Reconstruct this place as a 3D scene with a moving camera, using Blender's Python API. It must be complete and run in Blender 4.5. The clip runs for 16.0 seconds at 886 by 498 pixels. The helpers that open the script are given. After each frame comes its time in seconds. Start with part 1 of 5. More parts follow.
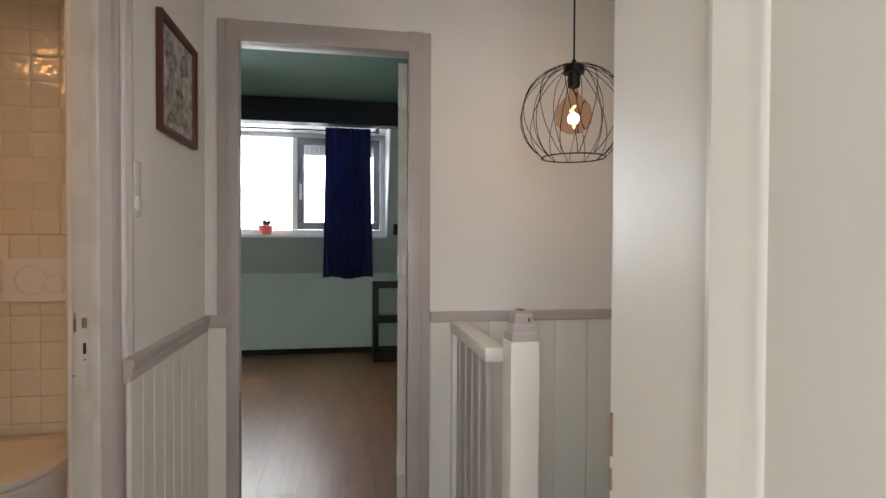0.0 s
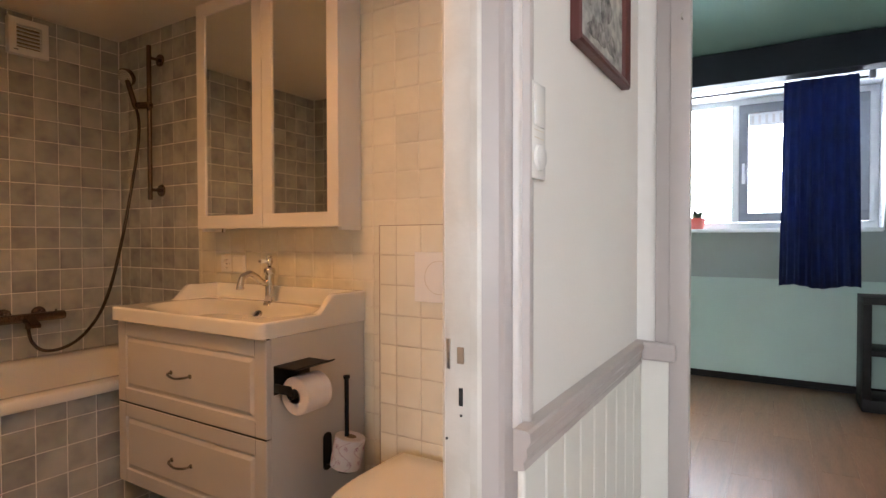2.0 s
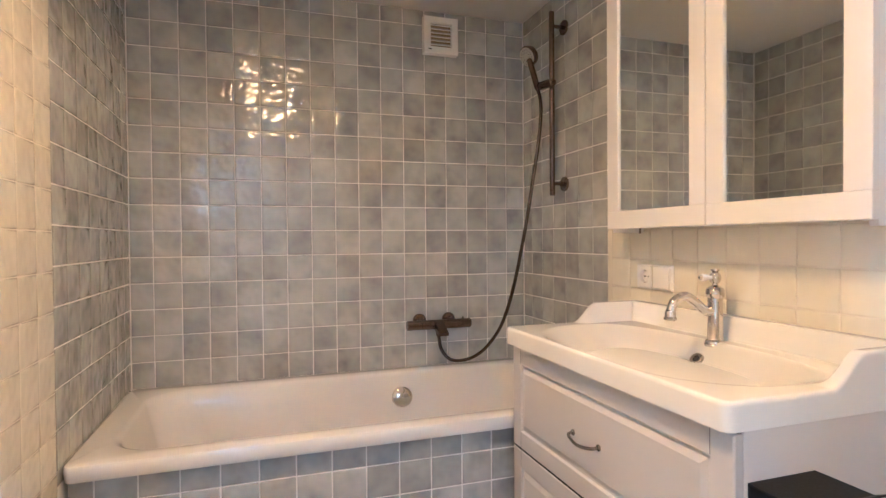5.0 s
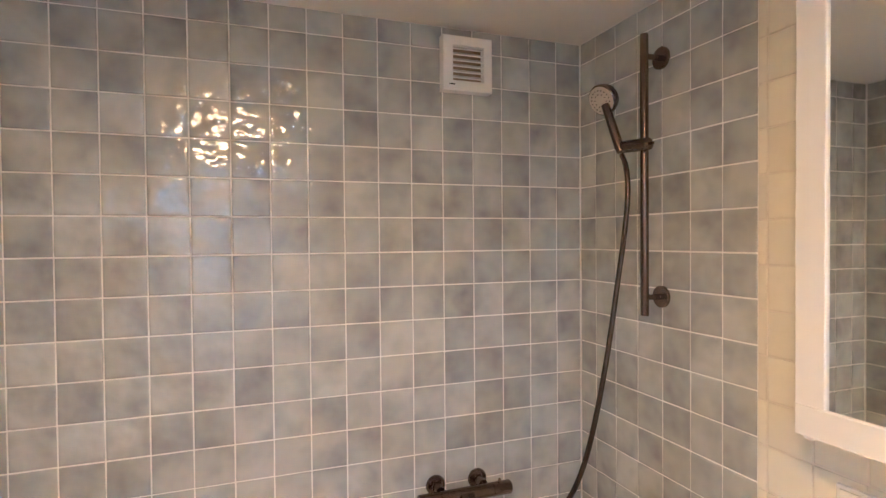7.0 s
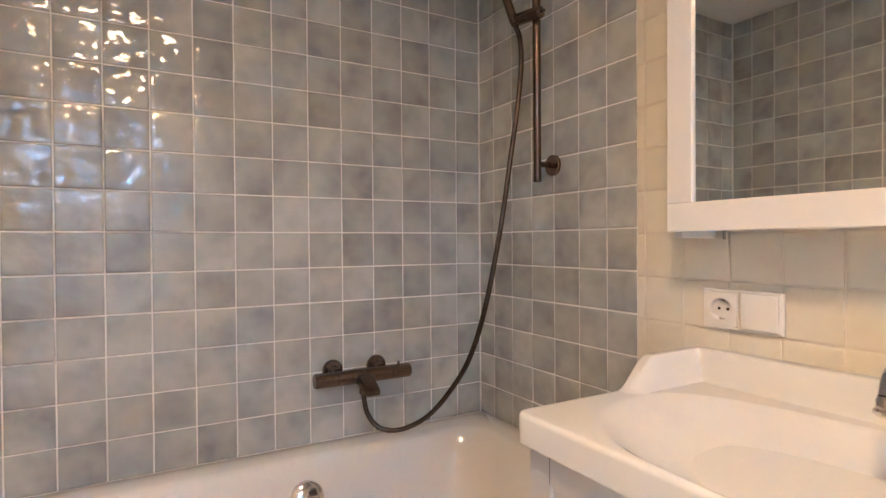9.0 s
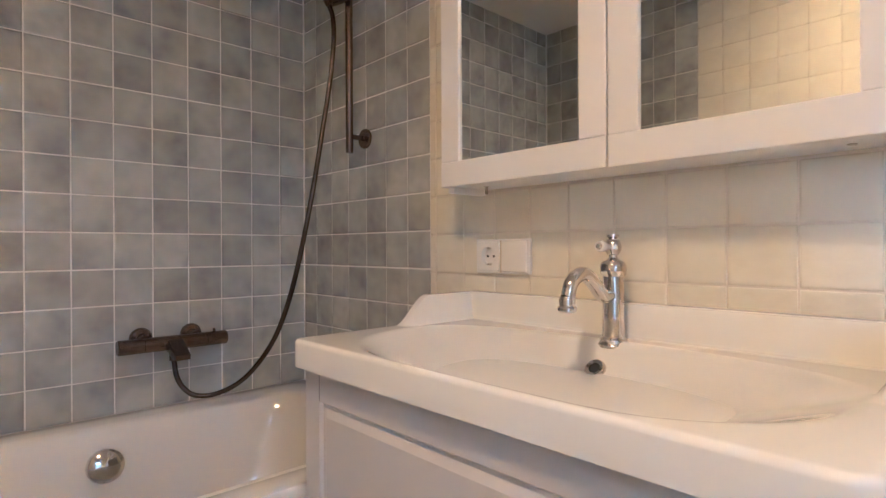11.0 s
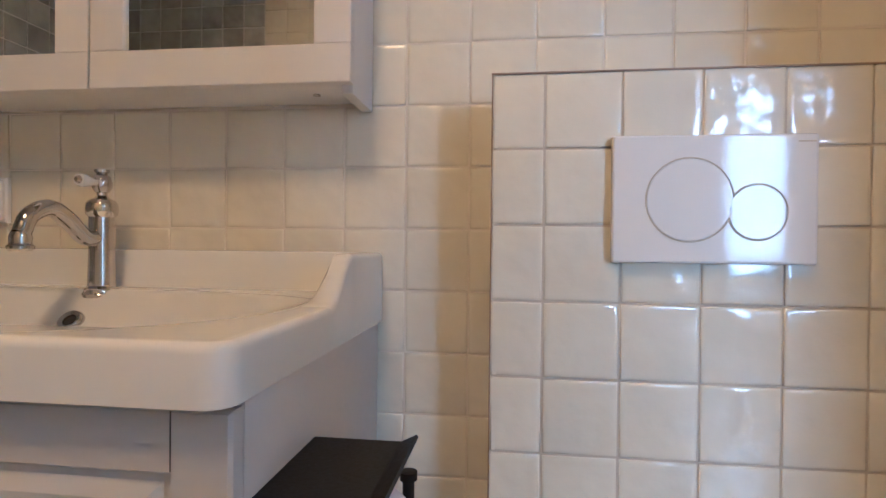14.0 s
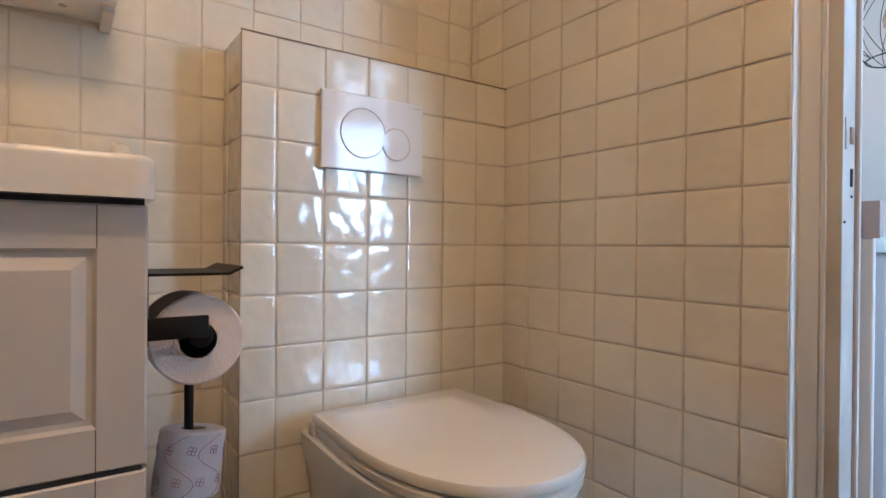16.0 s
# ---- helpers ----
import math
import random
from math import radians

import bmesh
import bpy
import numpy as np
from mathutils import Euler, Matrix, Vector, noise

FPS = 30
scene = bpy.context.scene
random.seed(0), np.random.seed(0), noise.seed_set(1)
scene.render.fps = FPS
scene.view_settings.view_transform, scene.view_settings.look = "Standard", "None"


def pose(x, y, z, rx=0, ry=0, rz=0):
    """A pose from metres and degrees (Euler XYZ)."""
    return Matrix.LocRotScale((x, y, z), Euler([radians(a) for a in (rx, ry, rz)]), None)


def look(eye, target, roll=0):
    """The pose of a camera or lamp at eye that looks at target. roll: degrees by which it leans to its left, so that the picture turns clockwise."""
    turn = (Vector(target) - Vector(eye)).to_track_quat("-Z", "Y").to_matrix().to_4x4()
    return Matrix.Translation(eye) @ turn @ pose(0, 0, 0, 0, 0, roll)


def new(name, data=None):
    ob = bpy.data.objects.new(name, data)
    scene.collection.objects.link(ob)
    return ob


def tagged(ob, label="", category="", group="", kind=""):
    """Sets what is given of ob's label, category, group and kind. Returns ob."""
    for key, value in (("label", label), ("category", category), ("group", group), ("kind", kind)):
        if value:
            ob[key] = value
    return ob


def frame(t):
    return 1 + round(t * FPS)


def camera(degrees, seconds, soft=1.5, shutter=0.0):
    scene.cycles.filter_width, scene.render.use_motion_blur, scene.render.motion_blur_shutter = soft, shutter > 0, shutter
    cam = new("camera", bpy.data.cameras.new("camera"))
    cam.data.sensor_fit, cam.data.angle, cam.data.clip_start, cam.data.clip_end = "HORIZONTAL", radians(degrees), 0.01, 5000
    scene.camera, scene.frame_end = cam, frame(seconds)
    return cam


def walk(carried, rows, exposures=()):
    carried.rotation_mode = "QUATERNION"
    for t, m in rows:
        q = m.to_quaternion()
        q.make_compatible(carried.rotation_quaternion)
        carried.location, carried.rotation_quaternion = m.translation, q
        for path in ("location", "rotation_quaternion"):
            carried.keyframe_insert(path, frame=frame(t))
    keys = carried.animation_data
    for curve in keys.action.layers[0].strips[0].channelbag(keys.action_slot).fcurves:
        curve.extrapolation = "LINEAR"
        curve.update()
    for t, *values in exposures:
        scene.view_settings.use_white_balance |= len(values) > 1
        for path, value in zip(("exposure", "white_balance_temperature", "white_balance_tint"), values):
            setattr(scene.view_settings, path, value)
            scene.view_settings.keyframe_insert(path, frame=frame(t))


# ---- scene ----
cam = camera(78.4, 16.0)
PATH = [
    (0, (3.257, -2.384, 1.234), (3.613, -0.416, 1.201), 0.3),
    (0.5, (3.284, -2.157, 1.231), (3.306, -0.157, 1.201), 0.4),
    (1, (3.203, -1.958, 1.21), (3.029, 0.034, 1.174), 0.3),
    (1.5, (3.129, -1.717, 1.214), (2.519, 0.187, 1.173), -0.1),
    (2, (3.023, -1.601, 1.2), (1.98, 0.105, 1.164), -0.1),
    (2.5, (2.87, -1.459, 1.191), (1.506, 0.003, 1.151), -0.2),
    (3, (2.799, -1.366, 1.173), (1.191, -0.177, 1.139), -0.5),
    (3.5, (2.785, -1.3, 1.173), (0.995, -0.409, 1.136), -0.6),
    (4, (2.789, -1.271, 1.167), (0.908, -0.591, 1.137), -0.5),
    (4.2, (2.793, -1.264, 1.172), (0.893, -0.641, 1.142), -0.5),
    (6.3, (1.555, -1.071, 1.464), (-0.339, -0.428, 1.426), -0.3),
    (6.5, (1.561, -1.063, 1.532), (-0.325, -0.399, 1.506), -0.4),
    (7, (1.576, -1.08, 1.609), (-0.301, -0.389, 1.574), -0.5),
    (7.5, (1.546, -1.072, 1.549), (-0.328, -0.374, 1.522), -0.5),
    (8, (1.52, -1.048, 1.421), (-0.335, -0.299, 1.398), -0.4),
    (8.5, (1.53, -1.024, 1.326), (-0.28, -0.173, 1.305), -0.4),
    (9, (1.578, -1.045, 1.228), (-0.16, -0.056, 1.206), -0.4),
    (9.5, (1.647, -1.02, 1.16), (-0.037, 0.058, 1.145), -0.3),
    (10, (1.698, -0.988, 1.131), (0.086, 0.195, 1.116), -0.3),
    (10.2, (1.716, -0.981, 1.121), (0.138, 0.247, 1.111), -0.3),
    (12.3, (1.816, -0.916, 1.098), (0.489, 0.58, 1.075), -0.1),
    (12.5, (1.825, -0.895, 1.091), (0.52, 0.62, 1.065), -0.1),
    (13, (1.858, -0.829, 1.08), (0.713, 0.811, 1.063), 0.0),
    (13.5, (1.879, -0.808, 1.054), (1.162, 1.059, 1.046), 0.5),
    (14, (1.909, -0.868, 1.021), (1.658, 1.116, 1.003), 0.6),
    (14.5, (1.852, -0.971, 0.951), (2.084, 1.015, 0.961), 0.5),
    (15, (1.771, -1.083, 0.921), (2.375, 0.824, 0.92), 0.5),
    (15.5, (1.71, -1.145, 0.88), (2.592, 0.649, 0.871), 0.4),
    (16, (1.61, -1.195, 0.842), (2.757, 0.443, 0.834), 0.5),
]
EXPO = [(0.0, -0.4, 6950, 13), (0.5, -0.2, 6950, 17), (1.0, 0.02, 6400, 14), (1.5, 0.36, 6200, 12), (2.0, 0.73, 6300, 14), (2.5, 0.94, 6600, 14), (3.0, 1.22, 6450, 12), (3.5, 1.45, 5550, 6), (4.0, 1.63, 4720, 2), (6.5, 2.28, 4130, 3), (8.0, 2.27, 4150, 3), (9.0, 2.0, 4060, 3), (10.0, 1.68, 3980, 3), (12.5, 1.37, 3980, 3), (13.5, 1.0, 4050, 3), (14.0, 0.86, 4120, 3), (14.5, 0.8, 4300, 2), (15.0, 0.82, 4420, 2), (16.0, 0.9, 4350, 2)]
walk(cam, [(t, look(eye, target, roll)) for t, eye, target, roll in PATH], EXPO)

# ---- light ----
world = bpy.data.worlds.new("sky")
scene.world = world
world.use_nodes = True
wn = world.node_tree.nodes
sky = wn.new("ShaderNodeTexSky")
sky.sky_type, sky.sun_disc = "NISHITA", False
sky.sun_elevation, sky.sun_rotation = radians(48), radians(150)
world.node_tree.links.new(sky.outputs[0], wn["Background"].inputs[0])
wn["Background"].inputs[1].default_value = 0.1


def lamp(name, kind, m, watts, colour, size=0.1, size_y=0.0):
    data = bpy.data.lights.new(name, kind)
    data.energy, data.color = watts, colour
    if kind == "AREA":
        data.size = size
        if size_y:
            data.shape, data.size_y = "RECTANGLE", size_y
        else:
            data.shape = "DISK"
    elif kind == "POINT":
        data.shadow_soft_size = size
    ob = new(name, data)
    ob.matrix_world = m
    return ob


sun = bpy.data.lights.new("sun", "SUN")
sun.energy, sun.angle, sun.color = 2.0, radians(0.5), (1.0, 0.95, 0.88)
new("sun", sun).matrix_world = look((3, -20, 22), (3, 0, 0))
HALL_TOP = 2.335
BATH_W, SOUTH_W, BED_W, ROOF_FILL_W = 4.1, 66.0, 145.0, 8.0
lamp("bath_ceiling_light", "AREA", pose(1.62, -1.15, 2.235), BATH_W, (1.0, 0.47, 0.15), 0.28).data.spread = radians(168)
lamp("south_window_light", "AREA", look((4.62, -5.16, 1.6), (4.3, 0, 1.4)), SOUTH_W * 1.25, (0.88, 0.94, 1.0), 1.5, 1.4)
# second lamp is added, out of view, to brighten the open door and hall
lamp("south_window_light", "AREA", look((2.3, -5.16, 1.5), (2.5, 0, 1.4)), SOUTH_W * 1.35, (0.86, 0.93, 1.0), 1.1, 1.2)
lamp("bedroom_window_light", "AREA", look((2.3, 3.76, 1.85), (2.3, 0, 1.75)), BED_W, (0.80, 0.91, 1.0), 2.6, 1.1)
# fill lamp added in an invented ceiling opening, to brighten the hall
lamp("roof_window_light", "AREA", pose(4.2, -1.75, HALL_TOP + 0.004), ROOF_FILL_W, (0.93, 0.96, 1.0), 0.5, 0.76)
lamp("pendant_light", "POINT", pose(4.06, -0.55, 1.67), 1.3, (1.0, 0.55, 0.25), 0.02)


# ---- materials ----
def mat(name, c1, c2=None, scale=4.0, rough=0.5, metal=0.0, bump=0.0, bscale=40.0, coat=0.0, vary=0.1, stretch=(1, 1, 1), detail=4.0,
        random_tone=0.0, dist=0.002, spec=0.5):
    """A surface of two tones mixed by noise, with fine relief and uneven gloss."""
    m = bpy.data.materials.new(name)
    m.use_nodes = True
    n, l = m.node_tree.nodes, m.node_tree.links
    b = n["Principled BSDF"]
    c2 = c2 or tuple(v * 0.88 for v in c1)
    tc, mp = n.new("ShaderNodeTexCoord"), n.new("ShaderNodeMapping")
    mp.inputs["Scale"].default_value = stretch
    l.new(tc.outputs["Object"], mp.inputs[0])
    info = n.new("ShaderNodeObjectInfo")
    w = n.new("ShaderNodeMath")
    w.operation = "MULTIPLY"
    w.inputs[1].default_value = 60.0
    l.new(info.outputs["Random"], w.inputs[0])
    tex = n.new("ShaderNodeTexNoise")
    tex.noise_dimensions = "4D"
    tex.inputs["Scale"].default_value, tex.inputs["Detail"].default_value = scale, detail
    l.new(mp.outputs[0], tex.inputs["Vector"])
    l.new(w.outputs[0], tex.inputs["W"])
    ramp = n.new("ShaderNodeValToRGB")
    ramp.color_ramp.elements[0].position, ramp.color_ramp.elements[1].position = 0.32, 0.68
    ramp.color_ramp.elements[0].color, ramp.color_ramp.elements[1].color = (*c2, 1), (*c1, 1)
    l.new(tex.outputs["Fac"], ramp.inputs[0])
    col = ramp.outputs[0]
    if random_tone:
        hsv = n.new("ShaderNodeHueSaturation")
        mr = n.new("ShaderNodeMapRange")
        mr.inputs[3].default_value, mr.inputs[4].default_value = 1 - random_tone, 1 + random_tone
        l.new(info.outputs["Random"], mr.inputs[0])
        l.new(mr.outputs[0], hsv.inputs["Value"])
        l.new(col, hsv.inputs["Color"])
        col = hsv.outputs[0]
    l.new(col, b.inputs["Base Color"])
    b.inputs["Metallic"].default_value = metal
    fine = n.new("ShaderNodeTexNoise")
    fine.inputs["Scale"].default_value, fine.inputs["Detail"].default_value = bscale, 3.0
    l.new(mp.outputs[0], fine.inputs["Vector"])
    rr = n.new("ShaderNodeMapRange")
    rr.inputs[3].default_value, rr.inputs[4].default_value = max(rough - vary, 0.02), min(rough + vary, 1)
    l.new(fine.outputs["Fac"], rr.inputs[0])
    l.new(rr.outputs[0], b.inputs["Roughness"])
    b.inputs["Specular IOR Level"].default_value = spec
    if bump:
        bp = n.new("ShaderNodeBump")
        bp.inputs["Strength"].default_value, bp.inputs["Distance"].default_value = bump, dist
        l.new(fine.outputs["Fac"], bp.inputs["Height"])
        l.new(bp.outputs[0], b.inputs["Normal"])
    if coat:
        b.inputs["Coat Weight"].default_value, b.inputs["Coat Roughness"].default_value = coat, 0.06
    return m


def glaze(name, dark, light, tint, rough, wave, wscale, tones):
    """Hand-made glazed tile: each piece has a tone of its own, cloudy glaze and a wavy surface."""
    m = bpy.data.materials.new(name)
    m.use_nodes = True
    n, l = m.node_tree.nodes, m.node_tree.links
    b = n["Principled BSDF"]
    tc, info = n.new("ShaderNodeTexCoord"), n.new("ShaderNodeObjectInfo")
    w = n.new("ShaderNodeMath")
    w.operation = "MULTIPLY"
    w.inputs[1].default_value = 173.0
    l.new(info.outputs["Random"], w.inputs[0])

    def cloud(scale, detail):
        t = n.new("ShaderNodeTexNoise")
        t.noise_dimensions = "4D"
        t.inputs["Scale"].default_value, t.inputs["Detail"].default_value = scale, detail
        l.new(tc.outputs["Object"], t.inputs["Vector"])
        l.new(w.outputs[0], t.inputs["W"])
        return t

    big, mid, wav, fine = cloud(8.5, 2.5), cloud(24.0, 2.0), cloud(wscale, 1.2), cloud(90.0, 2.0)
    ramp = n.new("ShaderNodeValToRGB")
    ramp.color_ramp.elements[0].position, ramp.color_ramp.elements[1].position = 0.28, 0.60
    ramp.color_ramp.elements[0].color, ramp.color_ramp.elements[1].color = (*dark, 1), (*light, 1)
    l.new(big.outputs["Fac"], ramp.inputs[0])
    mix = n.new("ShaderNodeMix")
    mix.data_type = "RGBA"
    mr = n.new("ShaderNodeMapRange")
    mr.inputs[1].default_value, mr.inputs[2].default_value = 0.35, 0.75
    mr.inputs[3].default_value, mr.inputs[4].default_value = 0.0, 0.5
    l.new(mid.outputs["Fac"], mr.inputs[0])
    l.new(mr.outputs[0], mix.inputs[0])
    l.new(ramp.outputs[0], mix.inputs[6])
    mix.inputs[7].default_value = (*tint, 1)
    hsv = n.new("ShaderNodeHueSaturation")
    frac = n.new("ShaderNodeMath")
    frac.operation = "FRACT"
    l.new(w.outputs[0], frac.inputs[0])
    tone = n.new("ShaderNodeMapRange")
    tone.inputs[3].default_value, tone.inputs[4].default_value = 1 - tones, 1 + tones
    l.new(frac.outputs[0], tone.inputs[0])
    l.new(tone.outputs[0], hsv.inputs["Value"])
    l.new(mix.outputs[2], hsv.inputs["Color"])
    l.new(hsv.outputs[0], b.inputs["Base Color"])
    b.inputs["Roughness"].default_value = rough
    b.inputs["Coat Weight"].default_value, b.inputs["Coat Roughness"].default_value = 0.45, rough * 0.4
    b1, b2 = n.new("ShaderNodeBump"), n.new("ShaderNodeBump")
    b1.inputs["Strength"].default_value, b1.inputs["Distance"].default_value = wave, 0.010
    b2.inputs["Strength"].default_value, b2.inputs["Distance"].default_value = 0.30, 0.0011
    l.new(wav.outputs["Fac"], b1.inputs["Height"])
    l.new(fine.outputs["Fac"], b2.inputs["Height"])
    l.new(b1.outputs[0], b2.inputs["Normal"])
    l.new(b2.outputs[0], b.inputs["Normal"])
    l.new(b2.outputs[0], b.inputs["Coat Normal"])
    return m


def glass(name, colour=(1, 1, 1), ior=1.45, rough=0.0):
    m = bpy.data.materials.new(name)
    m.use_nodes = True
    b = m.node_tree.nodes["Principled BSDF"]
    b.inputs["Base Color"].default_value = (*colour, 1)
    b.inputs["Transmission Weight"].default_value, b.inputs["IOR"].default_value, b.inputs["Roughness"].default_value = 1.0, ior, rough
    return m


def glow(name, colour, strength):
    m = bpy.data.materials.new(name)
    m.use_nodes = True
    b = m.node_tree.nodes["Principled BSDF"]
    b.inputs["Base Color"].default_value = (*colour, 1)
    b.inputs["Emission Color"].default_value, b.inputs["Emission Strength"].default_value = (*colour, 1), strength
    return m


M_GREY = glaze("grey_blue_glaze", (0.255, 0.262, 0.268), (0.495, 0.50, 0.47), (0.47, 0.47, 0.42), 0.09, 0.80, 17.0, 0.13)
M_WHITE = glaze("cream_white_glaze", (0.73, 0.68, 0.545), (0.80, 0.755, 0.62), (0.78, 0.735, 0.59), 0.13, 0.38, 20.0, 0.045)
M_GROUT = mat("pale_grout", (0.86, 0.84, 0.79), (0.80, 0.78, 0.73), 9, 0.85, bump=0.3, bscale=300)
M_GROUT2 = mat("grey_grout", (0.63, 0.56, 0.45), (0.54, 0.48, 0.38), 9, 0.85, bump=0.3, bscale=300)
M_GROUT3 = mat("cream_grout", (0.76, 0.70, 0.59), (0.70, 0.64, 0.53), 9, 0.85, bump=0.3, bscale=300)
M_PLASTER = mat("white_wall_paint", (0.80, 0.78, 0.74), (0.75, 0.73, 0.69), 1.6, 0.75, bump=0.25, bscale=90)
M_CEIL = mat("ceiling_paint", (0.80, 0.77, 0.71), (0.75, 0.72, 0.66), 1.2, 0.8, bump=0.15, bscale=120)
M_CREAM = mat("cream_gloss_paint", (0.77, 0.76, 0.70), (0.72, 0.71, 0.65), 2.5, 0.45, bump=0.12, bscale=50)
M_WORN = mat("worn_white_paint", (0.68, 0.66, 0.61), (0.56, 0.53, 0.47), 9, 0.42, bump=0.35, bscale=70)
M_MAUVE = mat("grey_mauve_gloss_paint", (0.48, 0.435, 0.41), (0.43, 0.39, 0.37), 3, 0.42, bump=0.12, bscale=60)
M_PORC = mat("white_porcelain", (0.82, 0.81, 0.77), (0.80, 0.79, 0.75), 2, 0.07, vary=0.03, coat=0.5)
M_ACRYL = mat("white_enamel", (0.80, 0.78, 0.74), (0.78, 0.76, 0.72), 2, 0.09, vary=0.03, coat=0.5)
M_SEAT = mat("white_seat_plastic", (0.82, 0.80, 0.74), (0.80, 0.78, 0.72), 2, 0.16, vary=0.04)
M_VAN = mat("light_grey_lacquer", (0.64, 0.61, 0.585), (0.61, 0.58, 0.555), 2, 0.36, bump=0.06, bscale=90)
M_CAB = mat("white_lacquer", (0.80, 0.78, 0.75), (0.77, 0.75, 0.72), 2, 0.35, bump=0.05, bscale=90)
M_PLAST = mat("white_plastic", (0.82, 0.80, 0.76), (0.80, 0.78, 0.74), 3, 0.08, vary=0.03, spec=0.35)
# near-black of small fittings; in gaps and holes it stands in for shade
M_DARK = mat("dark_gap", (0.03, 0.03, 0.03), (0.02, 0.02, 0.02), 5, 0.7)
M_BLACK = mat("matt_black_steel", (0.009, 0.009, 0.010), (0.006, 0.006, 0.007), 8, 0.5, bump=0.1, bscale=250, spec=0.25)
M_CHROME = mat("polished_chrome", (0.66, 0.63, 0.60), (0.62, 0.59, 0.56), 3, 0.06, 1.0, vary=0.03)
M_BRONZE = mat("brushed_bronze", (0.21, 0.155, 0.122), (0.15, 0.11, 0.088), 5, 0.24, 1.0, bump=0.12, bscale=180, stretch=(1, 1, 0.1))
M_STEEL = mat("brushed_steel", (0.55, 0.52, 0.47), (0.45, 0.42, 0.38), 4, 0.3, 1.0, bump=0.08, bscale=160)
M_NICKEL = mat("aged_nickel", (0.40, 0.36, 0.31), (0.32, 0.29, 0.25), 5, 0.18, 1.0, vary=0.05)
M_HOSE = mat("dark_metal_hose", (0.11, 0.085, 0.07), (0.07, 0.055, 0.045), 30, 0.22, 1.0, bump=0.15, bscale=500)
M_SILVER = mat("mirror_silver", (0.86, 0.88, 0.86), (0.855, 0.875, 0.855), 1, 0.02, 1.0, vary=0.0)
M_PAPER = mat("soft_tissue_paper", (0.88, 0.83, 0.83), (0.84, 0.78, 0.79), 25, 0.95, bump=0.5, bscale=350)
M_CORE = mat("cardboard_core", (0.30, 0.22, 0.15), None, 20, 0.9)
M_PINK = mat("faded_pink_print", (0.55, 0.30, 0.38), None, 20, 0.9)
M_MINT = mat("mint_green_wall_paint", (0.50, 0.60, 0.55), (0.46, 0.56, 0.51), 1.5, 0.8, bump=0.2, bscale=80)
M_GREEN = mat("sage_green_ceiling_paint", (0.20, 0.30, 0.26), (0.17, 0.27, 0.23), 1.2, 0.75, bump=0.2, bscale=80)
# slope leans inward; the shade on it is put into this darker grey-green
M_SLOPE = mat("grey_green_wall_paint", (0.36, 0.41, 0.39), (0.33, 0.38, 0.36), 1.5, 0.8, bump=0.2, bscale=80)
M_NAVY = mat("black_blue_beam_paint", (0.010, 0.011, 0.018), (0.006, 0.007, 0.012), 4, 0.55, bump=0.15, bscale=40, spec=0.2)
M_CURTAIN = mat("navy_curtain_cloth", (0.008, 0.021, 0.105), (0.006, 0.013, 0.060), 8, 0.85, bump=0.4, bscale=600)
M_WFRAME = mat("white_window_plastic", (0.78, 0.79, 0.80), (0.74, 0.75, 0.76), 3, 0.3)
M_WGREY = mat("grey_window_plastic", (0.20, 0.21, 0.24), (0.17, 0.18, 0.21), 3, 0.35)
M_SHELF = mat("black_brown_wood", (0.016, 0.011, 0.010), (0.010, 0.007, 0.006), 8, 0.5, bump=0.1, bscale=60, stretch=(1, 1, 6), spec=0.25)
M_POT = mat("coral_red_pot", (0.75, 0.16, 0.12), (0.68, 0.13, 0.10), 8, 0.35)
M_PLANT = mat("succulent_green", (0.05, 0.11, 0.05), (0.03, 0.07, 0.03), 30, 0.5)
M_FRAME = mat("dark_red_brown_frame", (0.11, 0.020, 0.014), (0.06, 0.012, 0.010), 10, 0.42, bump=0.1, bscale=80, stretch=(1, 1, 0.1))
M_PRINT = mat("grey_engraving_paper", (0.56, 0.54, 0.49), (0.16, 0.16, 0.155), 30, 0.6, detail=12.0)
M_INK = mat("dark_engraving_ink", (0.04, 0.04, 0.04), (0.42, 0.40, 0.37), 48, 0.7, detail=10.0)
M_STONE = mat("dark_floor_tile", (0.10, 0.10, 0.11), (0.07, 0.07, 0.08), 5, 0.4, bump=0.1)
M_GLASS = glass("clear_glass")
M_AMBER = glass("amber_bulb_glass", (0.84, 0.56, 0.42), 1.03)
M_FILA = glow("glowing_filament", (1.0, 0.62, 0.22), 18.0)
M_LED = glow("warm_ceiling_lamp", (1.0, 0.50, 0.19), 16.0)
M_SKY = glow("bright_hazy_sky", (0.93, 0.97, 1.0), 3.0)
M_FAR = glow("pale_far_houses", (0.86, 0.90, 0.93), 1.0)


M_LAMINATE = mat("brown_wood_laminate", (0.19, 0.084, 0.038), (0.125, 0.056, 0.026), 6, 0.34, bump=0.05, bscale=40, stretch=(4, 0.45, 1), detail=6, random_tone=0.08, spec=0.5)

# ---- building helpers ----
ORIGIN = {}


def thing(name, at, label, category, group="", kind=""):
    ob = new(name)
    ob.empty_display_size = 0.1
    ob.location = at
    ORIGIN[ob] = Vector(at)
    return tagged(ob, label, category, group, kind)


def finish(name, bm, material, origin, smooth):
    bmesh.ops.recalc_face_normals(bm, faces=bm.faces)
    me = bpy.data.meshes.new(name)
    for v in bm.verts:
        v.co -= origin
    for f in bm.faces:
        f.smooth = smooth
    if smooth:
        for e in bm.edges:
            if len(e.link_faces) == 2 and e.calc_face_angle(0) > radians(38):
                e.smooth = False
    bm.to_mesh(me)
    bm.free()
    me.materials.append(material)
    return me


